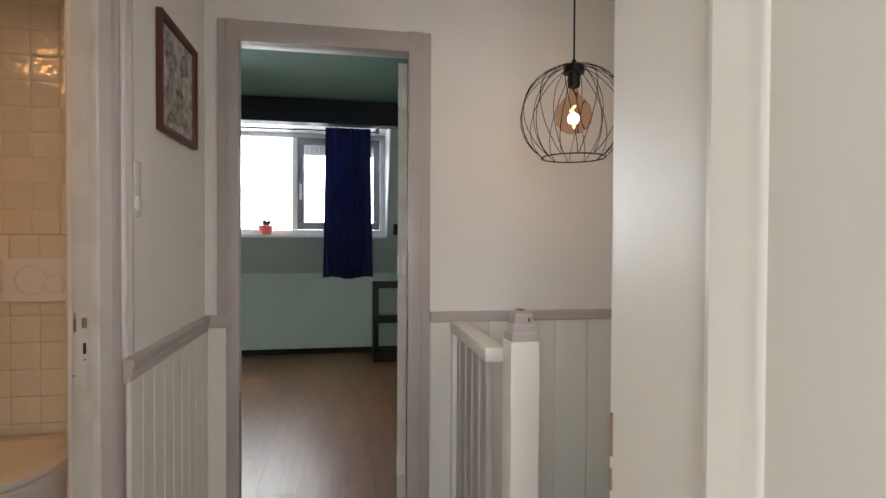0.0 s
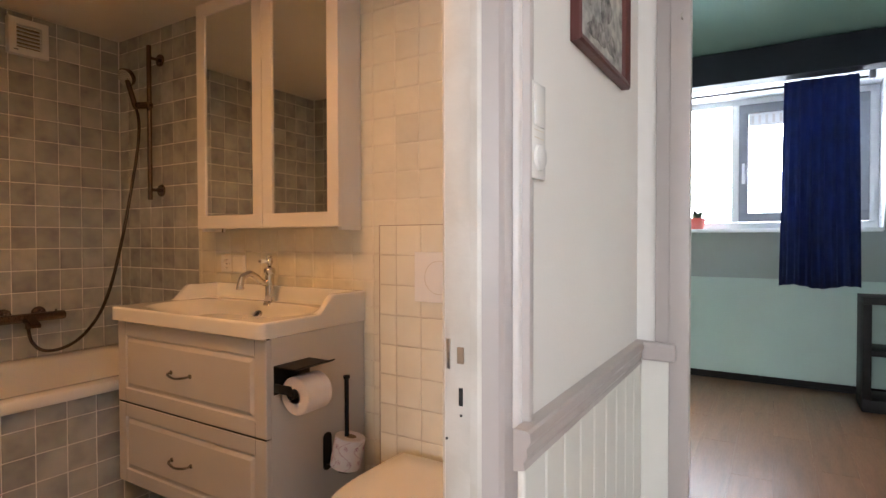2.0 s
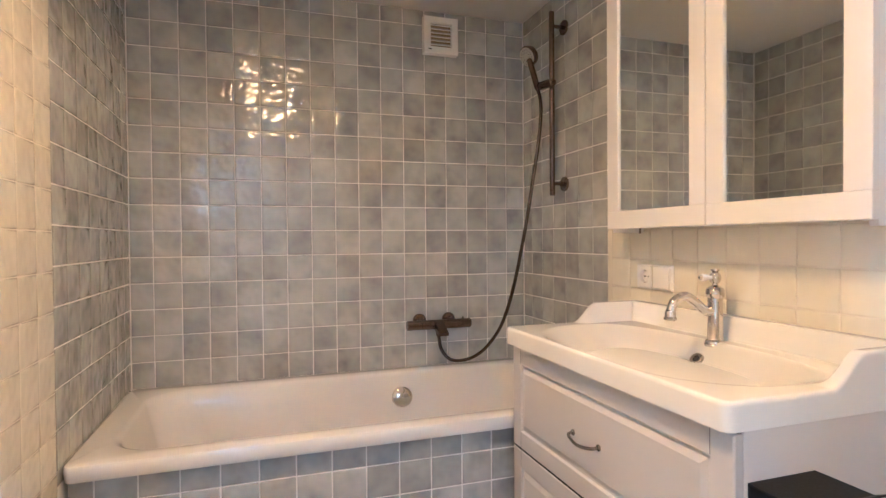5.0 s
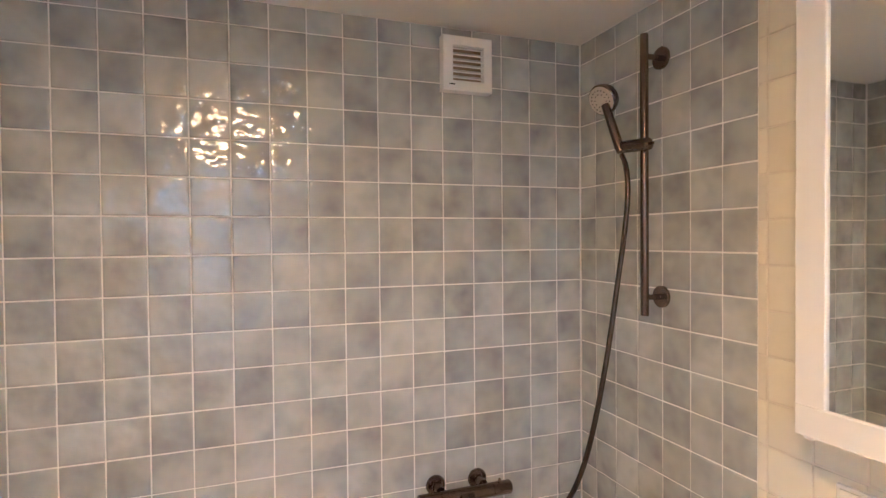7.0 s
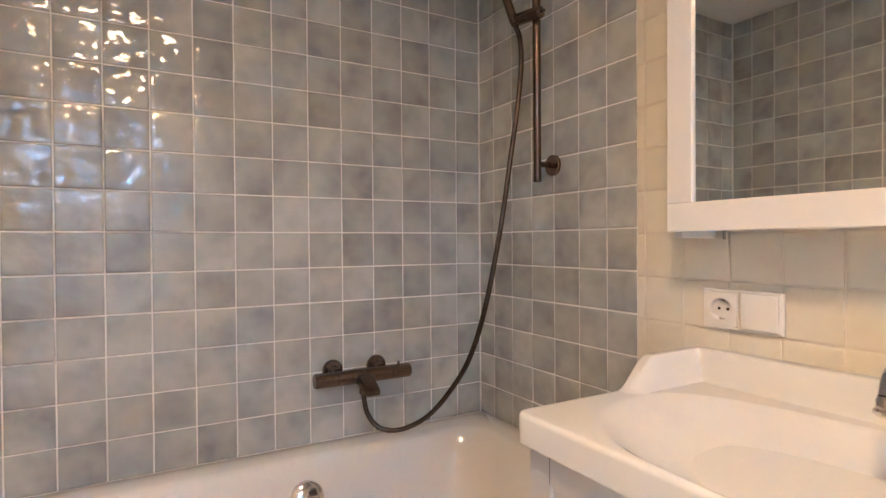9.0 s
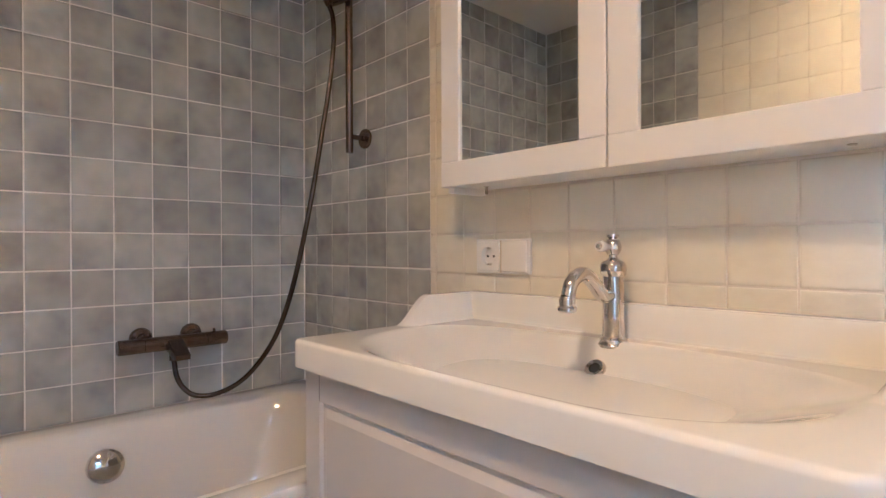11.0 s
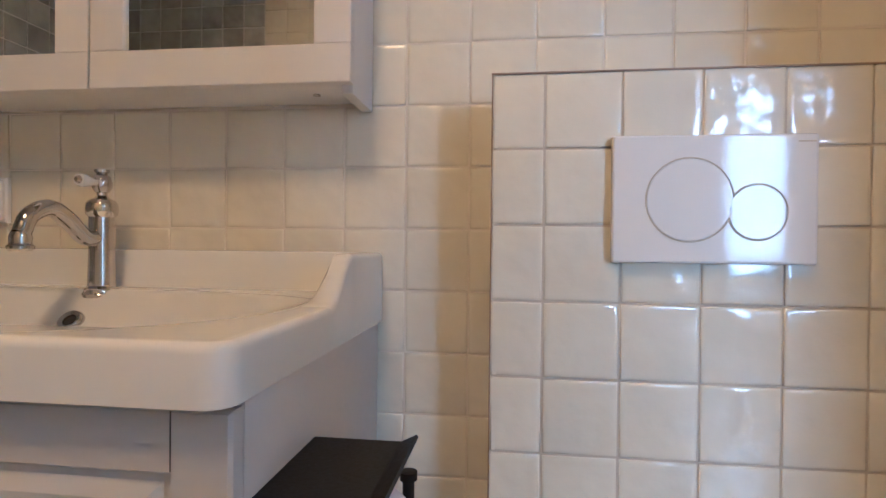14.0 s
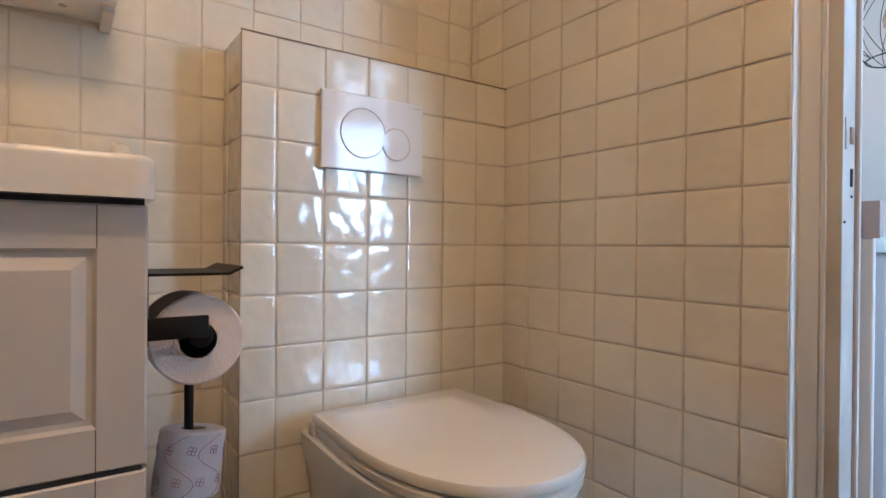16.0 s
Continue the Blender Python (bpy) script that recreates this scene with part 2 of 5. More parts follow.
def part(name, bm, material, parent, label="", smooth=True):
    """One mesh, given in world coordinates, as a part of a thing or of a part."""
    origin = ORIGIN[parent]
    ob = new(name, finish(name, bm, material, origin, smooth))
    ob.parent = parent
    ORIGIN[ob] = origin
    return tagged(ob, label)


def solid(name, bm, material, label, category, kind="", group="", smooth=False, at=(0, 0, 0)):
    """A thing of one mesh, or a piece of the setting."""
    origin = Vector(at)
    ob = new(name, finish(name, bm, material, origin, smooth))
    ob.location = origin
    ORIGIN[ob] = origin
    return tagged(ob, label, category, group, kind)


def box(x0, x1, y0, y1, z0, z1, bev=0.0, seg=2, bm=None):
    own = bmesh.new()
    bmesh.ops.create_cube(own, size=1)
    for v in own.verts:
        v.co = Vector(((x0 + x1) / 2 + v.co.x * (x1 - x0), (y0 + y1) / 2 + v.co.y * (y1 - y0), (z0 + z1) / 2 + v.co.z * (z1 - z0)))
    if bev:
        bmesh.ops.bevel(own, geom=own.edges[:], offset=bev, segments=seg, profile=0.5, affect="EDGES")
    return join(bm, own)


def join(bm, own):
    if bm is None:
        return own
    me = bpy.data.meshes.new("tmp")
    own.to_mesh(me)
    own.free()
    bm.from_mesh(me)
    bpy.data.meshes.remove(me)
    return bm


def lathe(profile, at, axis=(0, 0, 1), seg=24, bm=None):
    """Turns (radius, height) pairs round an axis through at."""
    own = bmesh.new()
    q = Vector((0, 0, 1)).rotation_difference(Vector(axis).normalized())
    rings = []
    for r, h in profile:
        ring = []
        if r < 1e-5:
            v = own.verts.new(Vector(at) + q @ Vector((0, 0, h)))
            ring = [v] * seg
        else:
            for i in range(seg):
                a = 2 * math.pi * i / seg
                ring.append(own.verts.new(Vector(at) + q @ Vector((r * math.cos(a), r * math.sin(a), h))))
        rings.append(ring)
    for a, b in zip(rings, rings[1:]):
        for i in range(seg):
            vs = []
            for v in (a[i], a[(i + 1) % seg], b[(i + 1) % seg], b[i]):
                if v not in vs:
                    vs.append(v)
            if len(vs) > 2:
                own.faces.new(vs)
    for ring in (rings[0], rings[-1]):
        if ring[0] is not ring[1]:
            own.faces.new(ring)
    return join(bm, own)


def spline(points, steps=8):
    """A smooth line through the points (Catmull-Rom)."""
    p = [Vector(q) for q in points]
    p = [2 * p[0] - p[1], *p, 2 * p[-1] - p[-2]]
    out = []
    for i in range(1, len(p) - 2):
        for s in range(steps):
            t = s / steps
            a, b, c, d = p[i - 1:i + 3]
            out.append(0.5 * (2 * b + (c - a) * t + (2 * a - 5 * b + 4 * c - d) * t * t + (3 * b - a - 3 * c + d) * t ** 3))
    return out + [p[-2]]


def tube(points, r, seg=12, bm=None, closed=False):
    """A round bar along points; r is a number or one per point."""
    own = bmesh.new()
    pts = [Vector(p) for p in points]
    n = len(pts)
    rs = [r] * n if not isinstance(r, (list, tuple)) else r
    rings, up = [], None
    for i, p in enumerate(pts):
        a = pts[(i - 1) % n] if closed or i else p
        b = pts[(i + 1) % n] if closed or i < n - 1 else p
        d = (b - a).normalized()
        if up is None:
            up = d.orthogonal().normalized()
        up = (up - d * up.dot(d)).normalized()
        side = d.cross(up)
        rings.append([own.verts.new(p + rs[i] * (math.cos(t) * up + math.sin(t) * side)) for t in (2 * math.pi * k / seg for k in range(seg))])
    pairs = list(zip(rings, rings[1:])) + ([(rings[-1], rings[0])] if closed else [])
    for a, b in pairs:
        for k in range(seg):
            own.faces.new((a[k], a[(k + 1) % seg], b[(k + 1) % seg], b[k]))
    if not closed:
        own.faces.new(rings[0][::-1])
        own.faces.new(rings[-1])
    return join(bm, own)


def prism(outline, axis, a, b, bev=0.0, bm=None):
    """An outline in the two other axes (in the order x, y, z), pulled along axis from a to b."""
    own = bmesh.new()

    def put(u, v, w):
        return {"x": (w, u, v), "y": (u, w, v), "z": (u, v, w)}[axis]
    lo = [own.verts.new(put(u, v, a)) for u, v in outline]
    hi = [own.verts.new(put(u, v, b)) for u, v in outline]
    n = len(outline)
    f1, f2 = own.faces.new(lo[::-1]), own.faces.new(hi)
    for i in range(n):
        own.faces.new((lo[i], lo[(i + 1) % n], hi[(i + 1) % n], hi[i]))
    if bev:
        bmesh.ops.bevel(own, geom=list({*f1.edges, *f2.edges}), offset=bev, segments=2, profile=0.5, affect="EDGES")
    return join(bm, own)


def rounded(cx, cy, hx, hy, r, n=10):
    """The outline of a rectangle with round corners."""
    out = []
    for sx, sy, a0 in ((1, 1, 0), (-1, 1, 90), (-1, -1, 180), (1, -1, 270)):
        for i in range(n + 1):
            a = radians(a0 + 90 * i / n)
            out.append((cx + sx * (hx - r) + r * math.cos(a), cy + sy * (hy - r) + r * math.sin(a)))
    return out


def loft(loops, cap_first=True, cap_last=True, bm=None):
    own = bmesh.new()
    rings = [[own.verts.new(p) for p in loop] for loop in loops]
    for a, b in zip(rings, rings[1:]):
        for i in range(len(a)):
            j = (i + 1) % len(a)
            own.faces.new((a[i], a[j], b[j], b[i]))
    if cap_first:
        own.faces.new(rings[0][::-1])
    if cap_last:
        own.faces.new(rings[-1])
    return join(bm, own)


def panel(x0, x1, z0, z1, y, depth, stile, bevel, rise, out=-1, bm=None):
    """A framed front in the plane y (its face towards out * y): a flat rim, a sloped moulding and a raised middle field."""
    o = out

    def ring(i, d):
        return [(x0 + i, y + o * d, z0 + i), (x1 - i, y + o * d, z0 + i), (x1 - i, y + o * d, z1 - i), (x0 + i, y + o * d, z1 - i)]
    steps = [ring(0, 0), ring(0, depth - 0.003), ring(0.003, depth), ring(stile, depth), ring(stile + 0.004, depth - 0.006),
             ring(stile + 0.004 + bevel, depth - 0.006), ring(stile + 0.012 + bevel * 2, depth - 0.006 + rise), ring(stile + 0.016 + bevel * 2, depth - 0.006 + rise)]
    return loft(steps, bm=bm)


def steps_from(start, pitch, lo, hi):
    """Joint places from lo to hi with the given pitch, one of them at start."""
    k0 = math.floor((lo - start) / pitch) + 1
    marks = [start + k * pitch for k in range(k0, k0 + 80) if lo + 0.012 < start + k * pitch < hi - 0.012]
    return [lo, *marks, hi]


TILES = {}


def tile_mesh(w, h, t, material):
    key = (round(w, 3), round(h, 3), t, material.name)
    if key not in TILES:
        w, h = key[:2]

        def ring(i, z):
            return [(-w / 2 + i, -h / 2 + i, z), (w / 2 - i, -h / 2 + i, z), (w / 2 - i, h / 2 - i, z), (-w / 2 + i, h / 2 - i, z)]
        q_ = min(1.0, min(w, h) / 0.036) * (0.62 if material is M_WHITE else 1.0)
        bm = loft([ring(0, -0.004), ring(0, t - 0.0018), ring(0.0013 * q_, t - 0.0010), ring(0.0042 * q_, t - 0.00040), ring(0.0090 * q_, t - 0.00012), ring(0.0150 * q_, t)], cap_first=False)
        for f in bm.faces:
            f.smooth = f.calc_center_median().z > t - 0.0016
        me = bpy.data.meshes.new("tile")
        bmesh.ops.recalc_face_normals(bm, faces=bm.faces)
        bm.to_mesh(me)
        bm.free()
        me.materials.append(material)
        TILES[key] = me
    return TILES[key]


def tiling(parent, base, ux, vx, us, vs, material, gap=0.0041, skip=None, tilt=0.55, t=0.0034):
    """Tiles between the joints us and vs of a wall plane: base + u * ux + v * vx, proud of it by t."""
    ux, vx, base = Vector(ux), Vector(vx), Vector(base)
    nz = ux.cross(vx)
    turn = Matrix((ux, vx, nz)).transposed().to_4x4()
    count = 0
    for u0, u1 in zip(us, us[1:]):
        for v0, v1 in zip(vs, vs[1:]):
            cu, cv = (u0 + u1) / 2, (v0 + v1) / 2
            if skip and skip(cu, cv):
                continue
            ob = new("tile", tile_mesh(u1 - u0 - gap, v1 - v0 - gap, t, material))
            ob.parent = parent
            wob = Euler((radians(random.gauss(0, tilt)), radians(random.gauss(0, tilt)), radians(random.gauss(0, 0.25)))).to_matrix().to_4x4()
            ob.matrix_local = Matrix.Translation(base + cu * ux + cv * vx - ORIGIN[parent] + nz * random.uniform(-0.0004, 0.0004)) @ turn @ wob
            count += 1
    return count

# ---- the setting ----
CEIL, HALL_CEIL, BED_CEIL = 2.264, HALL_TOP, 2.66
EX, SY = 2.54, -1.70          # bathroom: east and south faces
HX, HY = 2.70, -0.05          # hall: west and north faces
HE, HS = 4.545, -2.60         # hall: east and south faces
JN, JS = -0.866, -1.625       # bathroom doorway, north and south sides
DL, DR, DH = 2.836, 3.524, 2.03  # bedroom doorway

wall_w = solid("wall_west", box(-0.15, -0.004, SY - 0.15, 0.15, 0, 2.5), M_GROUT, "bathroom wall clad in glossy grey-blue handmade square tiles", "wall", "structure")
wall_n = solid("wall_north", box(-0.004, 0.678, 0.004, 0.15, 0, 2.5), M_GROUT, "bathroom wall over the bath clad in grey-blue glazed tiles", "wall", "structure")
wall_nw = solid("wall_north_white", box(0.678, EX + 0.02, 0.004, 0.15, 0, 2.5), M_GROUT3, "bathroom wall behind the washbasin clad in cream-white glazed tiles", "wall", "structure")
wall_s = solid("wall_south", box(-0.004, 0.80, SY - 0.15, SY - 0.004, 0, 2.5), M_GROUT, "bathroom wall at the end of the bath clad in grey-blue tiles", "wall", "structure")
wall_sw = solid("wall_south_white", box(0.80, EX + 0.02, SY - 0.15, SY - 0.004, 0, 2.5), M_GROUT3, "bathroom wall behind the open door clad in cream-white tiles", "wall", "structure")
bm = box(EX + 0.004, HX, -0.80, 0.004, 0, 2.5)
box(EX + 0.004, 2.576, -0.8125, -0.80, 0, 2.12, bm=bm)
box(EX + 0.004, HX, JS, -0.80, 2.06, 2.5, bm=bm)
box(EX + 0.004, HX, HS - 0.1, JS, 0, 2.5, bm=bm)
wall_e = solid("wall_east", bm, M_PLASTER, "wall between bathroom and hall, white plaster on the hall side", "wall", "structure")
bm = box(EX + 0.0005, EX + 0.0045, -0.812, 0, 0, CEIL)
grout_e = solid("wall_east_tiled", bm, M_GROUT2, "bathroom side of the door wall clad in cream-white tiles", "wall", "structure")
solid("floor_bathroom", box(-0.1, EX + 0.08, SY - 0.1, 0.1, -0.12, 0), M_STONE, "dark grey stone-look bathroom floor", "floor", "structure")
solid("ceiling_bathroom", box(-0.1, EX + 0.004, SY - 0.1, 0.1, CEIL, CEIL + 0.1), M_CEIL, "smooth white bathroom ceiling", "ceiling", "structure")

# hall
bm = box(EX + 0.02, DL - 0.03, HY, 0.03, 0, 3.0)
box(DL - 0.03, DR + 0.03, HY, 0.03, DH + 0.03, 3.0, bm=bm)
box(DR + 0.03, 5.35, HY, 0.03, -1.6, 3.0, bm=bm)
solid("wall_hall_north", bm, M_PLASTER, "white plastered hall wall with the bedroom doorway", "wall", "structure")
solid("wall_hall_east", box(HE, HE + 0.15, HS - 0.1, HY, -1.6, 2.7), M_PLASTER, "white plastered wall beside the stairwell", "wall", "structure")
bm = box(1.6, 2.74, HS - 0.15, HS, 0, 2.7)
box(3.64, HE + 0.15, HS - 0.15, HS, -1.6, 2.7, bm=bm)
box(2.74, 3.64, HS - 0.15, HS, 2.06, 2.7, bm=bm)
solid("wall_hall_south", bm, M_PLASTER, "white plastered wall round the doorway of the front room", "wall", "structure")
bm = box(HX - 0.16, 3.82, HS - 0.15, HY, -0.2, 0)
solid("floor_hall", bm, M_LAMINATE, "brown laminate floor of the landing", "floor", "structure")
solid("floor_stairwell", box(3.82, HE, HS, HY, -1.6, -1.5), M_LAMINATE, "lower floor of the stairwell", "floor", "structure")
solid("wall_stairwell", box(3.76, 3.82, HS, HY, -1.5, -0.2), M_CREAM, "cream panel under the edge of the landing", "wall", "structure")
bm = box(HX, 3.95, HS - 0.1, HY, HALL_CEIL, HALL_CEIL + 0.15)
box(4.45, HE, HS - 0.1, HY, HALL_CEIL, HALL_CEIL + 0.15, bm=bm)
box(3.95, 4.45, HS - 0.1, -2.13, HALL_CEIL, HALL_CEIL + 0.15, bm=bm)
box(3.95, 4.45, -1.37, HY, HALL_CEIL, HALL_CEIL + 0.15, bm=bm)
solid("ceiling_hall", bm, M_CEIL, "white hall ceiling", "ceiling", "structure")

# invented roof window, out of view, round the added hall fill lamp
added_roof_win = thing("window_2", (4.2, -1.75, HALL_CEIL + 0.15), "white framed roof window added unseen over the stairwell", "window", kind="structure")
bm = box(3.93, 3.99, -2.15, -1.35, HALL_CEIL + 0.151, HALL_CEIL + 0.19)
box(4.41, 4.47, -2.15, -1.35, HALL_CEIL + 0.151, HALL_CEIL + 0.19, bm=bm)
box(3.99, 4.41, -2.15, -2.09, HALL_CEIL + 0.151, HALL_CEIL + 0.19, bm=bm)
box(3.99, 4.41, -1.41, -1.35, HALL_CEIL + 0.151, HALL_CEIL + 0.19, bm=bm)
part("window_frame", bm, M_WFRAME, added_roof_win)
part("pane", box(3.985, 4.415, -2.095, -1.405, HALL_CEIL + 0.165, HALL_CEIL + 0.172), M_GLASS, added_roof_win, smooth=False)

# front room behind the start of the walk
bm = box(1.4, 1.55, -5.2, HS - 0.15, 0, 2.6)
box(5.7, 5.85, -5.2, HS - 0.15, 0, 2.6, bm=bm)
for x0, x1 in ((1.4, 1.7), (2.9, 3.85), (5.40, 5.85)):
    box(x0, x1, -5.35, -5.2, 0, 2.6, bm=bm)
# the opening from 1.7 to 2.9 is invented for the second south lamp
for x0, x1 in ((1.7, 2.9), (3.85, 5.40)):
    box(x0, x1, -5.35, -5.2, 0, 0.85, bm=bm)
    box(x0, x1, -5.35, -5.2, 2.33, 2.6, bm=bm)
box(HE + 0.15, 5.7, HS - 0.15, HS, 0, 2.6, bm=bm)
solid("wall_front_room", bm, M_PLASTER, "white plain walls of the front room", "wall", "structure")
solid("floor_front_room", box(1.4, 5.85, -5.35, HS - 0.15, -0.2, 0), M_LAMINATE, "brown laminate floor of the front room", "floor", "structure")
solid("ceiling_front_room", box(1.4, 5.85, -5.35, HS - 0.15, 2.5, 2.6), M_CEIL, "white ceiling of the front room", "ceiling", "structure")

# bedroom: knee wall, steep roof slope with a dormer, upper ceiling
BW, BE = 0.6, 5.2
KY, KZ = 3.62, 0.87           # knee wall face and height
TY, TZ = 2.90, 2.55           # the top of the slope
SLOPE = (KY - TY) / (TZ - KZ)


def slope_y(z):
    return KY - (z - KZ) * SLOPE


solid("wall_bedroom_west", box(BW - 0.15, BW, 0.03, 4.2, 0, 3.0), M_MINT, "mint green bedroom wall", "wall", "structure")
solid("wall_bedroom_east", box(BE, BE + 0.15, 0.031, 4.2, 0, 3.0), M_MINT, "mint green bedroom wall", "wall", "structure")
solid("wall_bedroom_knee", box(BW, BE, KY, KY + 0.2, 0, KZ), M_MINT, "low mint green bedroom wall under the window", "wall", "structure")
WL, WR, WB, WT, WY = 0.95, 3.705, 1.262, 2.375, 3.66   # dormer opening and the plane of the window
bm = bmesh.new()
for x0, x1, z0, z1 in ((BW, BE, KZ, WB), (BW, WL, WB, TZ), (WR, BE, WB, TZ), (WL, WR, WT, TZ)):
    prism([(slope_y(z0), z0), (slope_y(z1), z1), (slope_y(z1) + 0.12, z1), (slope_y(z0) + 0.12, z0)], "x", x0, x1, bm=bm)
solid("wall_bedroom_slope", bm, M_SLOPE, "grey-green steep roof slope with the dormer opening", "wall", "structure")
bm2 = bmesh.new()
prism([(slope_y(WB) + 0.004, WB), (WY + 0.08, WB), (WY + 0.08, WT), (slope_y(WT) + 0.004, WT)], "x", WR - 0.012, WR + 0.06, bm=bm2)
prism([(slope_y(WB) + 0.004, WB), (WY + 0.08, WB), (WY + 0.08, WT), (slope_y(WT) + 0.004, WT)], "x", WL - 0.06, WL + 0.012, bm=bm2)
prism([(slope_y(WT) + 0.004, WT), (WY + 0.08, WT), (WY + 0.08, WT + 0.08), (slope_y(WT) + 0.1, WT + 0.08)], "x", WL - 0.06, WR + 0.06, bm=bm2)
solid("trim_dormer", bm2, M_WFRAME, "white boarded cheeks and head of the dormer", "trim", "structure")
solid("ceiling_bedroom", box(BW, BE, 0.031, 3.3, BED_CEIL + 0.2, BED_CEIL + 0.3), M_GREEN, "sage green bedroom ceiling", "ceiling", "structure")
bm = prism([(TY + 0.02, TZ - 0.02), (1.6, BED_CEIL + 0.2), (1.6, BED_CEIL + 0.32), (TY + 0.1, TZ + 0.08)], "x", BW, BE)
solid("ceiling_bedroom_slope", bm, M_GREEN, "sage green sloping part of the bedroom ceiling", "ceiling", "structure")
solid("beam", box(BW, BE, TY - 0.12, TY + 0.04, 2.310, 2.532, 0.006), M_NAVY, "black-blue painted roof beam over the dormer", "beam", "structure")
solid("purlin", box(WR + 0.06, BE, slope_y(1.34) - 0.05, slope_y(1.34) + 0.06, 1.285, 1.40, 0.006), M_NAVY, "black-blue painted roof purlin on the slope", "beam", "structure")
solid("baseboard_bedroom", box(BW, BE, KY - 0.014, KY, 0, 0.06, 0.003), M_SHELF, "dark brown bedroom baseboard", "baseboard", "structure")
floor_bed = solid("floor_bedroom", box(BW, BE, HY, KY, -0.2, -0.004), M_SHELF, "brown laminate bedroom floor", "floor", "structure")

# window in the dormer
win = thing("window_1", (2.3, WY, WB), "wide dormer window with a white fixed pane and a grey opening sash", "window", kind="structure")
bm = box(WL + 0.012, WR - 0.012, WY, WY + 0.06, WB + 0.02, WB + 0.075, 0.004)
box(WL + 0.012, WR - 0.012, WY, WY + 0.06, WT - 0.05, WT, 0.004, bm=bm)
for x in (WL + 0.012, 2.70, WR - 0.067):
    box(x, x + 0.055, WY + 0.001, WY + 0.059, WB + 0.07, WT - 0.045, 0.004, bm=bm)
part("window_frame", bm, M_WFRAME, win)
part("window_sill", box(WL + 0.012, WR - 0.012, slope_y(WB) - 0.03, WY + 0.05, WB - 0.012, WB + 0.018, 0.005), M_WFRAME, win, "white window sill")
SX0, SX1 = 2.757, 3.634
bm = box(SX0, SX1, WY - 0.03, WY + 0.03, WB + 0.078, WB + 0.155, 0.005)
box(SX0, SX1, WY - 0.03, WY + 0.03, WT - 0.125, WT - 0.052, 0.005, bm=bm)
box(SX0, SX0 + 0.07, WY - 0.029, WY + 0.029, WB + 0.15, WT - 0.12, 0.005, bm=bm)
box(SX1 - 0.07, SX1, WY - 0.029, WY + 0.029, WB + 0.15, WT - 0.12, 0.005, bm=bm)
sash = part("sash", bm, M_WGREY, win, "grey plastic opening sash")
bm = box(SX0 + 0.022, SX0 + 0.048, WY - 0.045, WY - 0.029, 1.66, 1.74, 0.003)
box(SX0 + 0.024, SX0 + 0.046, WY - 0.066, WY - 0.050, 1.70, 1.83, 0.005, bm=bm)
box(SX0 + 0.030, SX0 + 0.040, WY - 0.055, WY - 0.040, 1.69, 1.72, 0.002, bm=bm)
part("window_handle", bm, M_WFRAME, sash, "white window handle")
bm = box(SX0 + 0.072, SX1 - 0.072, WY - 0.012, WY + 0.012, WT - 0.235, WT - 0.127, 0.003)
vent_grille = part("vent_grille", bm, M_WFRAME, win, "white ventilation grille above the pane")
for i in range(14):
    x = SX0 + 0.09 + i * 0.05
    part("slot", box(x, x + 0.018, WY - 0.0135, WY - 0.010, WT - 0.215, WT - 0.147), M_VAN, vent_grille, smooth=False)
for x0, x1, z1 in ((WL + 0.06, 2.71, WT - 0.04), (SX0 + 0.06, SX1 - 0.06, WT - 0.23)):
    pane = part("pane", box(x0, x1, WY + 0.004, WY + 0.010, WB + 0.07, z1), M_GLASS, win, smooth=False)
    pane.visible_shadow = False

# sky and houses beyond the window; the houses glow in place of daylight
solid("backdrop", box(-60, 70, 70, 70.5, -30, 60), M_SKY, "bright hazy sky", "backdrop", "structure")
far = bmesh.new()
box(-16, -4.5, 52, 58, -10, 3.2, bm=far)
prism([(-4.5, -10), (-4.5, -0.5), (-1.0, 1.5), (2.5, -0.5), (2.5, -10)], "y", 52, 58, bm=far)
solid("house", far, M_FAR, "pale houses far outside the window, daylight put in as glow", "house")

# bedroom doorway
door_1 = thing("door_1", (3.18, HY, 0), "bedroom doorway with grey-mauve painted casing", "door frame", kind="structure")


def casing_x(x0, x1, z0, z1, side):
    """An upright casing board on the hall's north wall, stepped towards the opening."""
    bm = box(x0, x1, HY - 0.018, HY + 0.002, z0, z1, 0.004)
    c, d = (x0 + 0.036, x1) if side < 0 else (x0, x1 - 0.036)
    box(c, d, HY - 0.028, HY - 0.016, z0 + 0.001, z1, 0.004, bm=bm)
    box(*((x1 - 0.030, x1 - 0.010) if side < 0 else (x0 + 0.010, x0 + 0.030)), HY - 0.010, HY + 0.084, z0 + 0.001, z1 - 0.002, 0.003, bm=bm)
    return bm


part("casing", casing_x(2.750, DL, 0, DH + 0.09, -1), M_MAUVE, door_1)
part("casing", casing_x(DR, 3.619, 0, DH + 0.09, 1), M_MAUVE, door_1)
bm = box(2.750, 3.619, HY - 0.0175, HY + 0.002, DH + 0.004, DH + 0.0905, 0.004)
box(2.786, 3.583, HY - 0.0275, HY - 0.016, DH + 0.002, DH + 0.052, 0.004, bm=bm)
box(DL - 0.01, DR + 0.01, HY - 0.010, HY + 0.0835, DH + 0.007, DH + 0.029, 0.003, bm=bm)
part("head_casing", bm, M_MAUVE, door_1)
for z in (1.765, 1.88):
    part("pin", tube(spline([(DL - 0.02, HY - 0.028, z), (DL - 0.022, HY - 0.045, z), (DL - 0.018, HY - 0.045, z + 0.014)], 4), 0.0022, 6), M_STEEL, door_1)

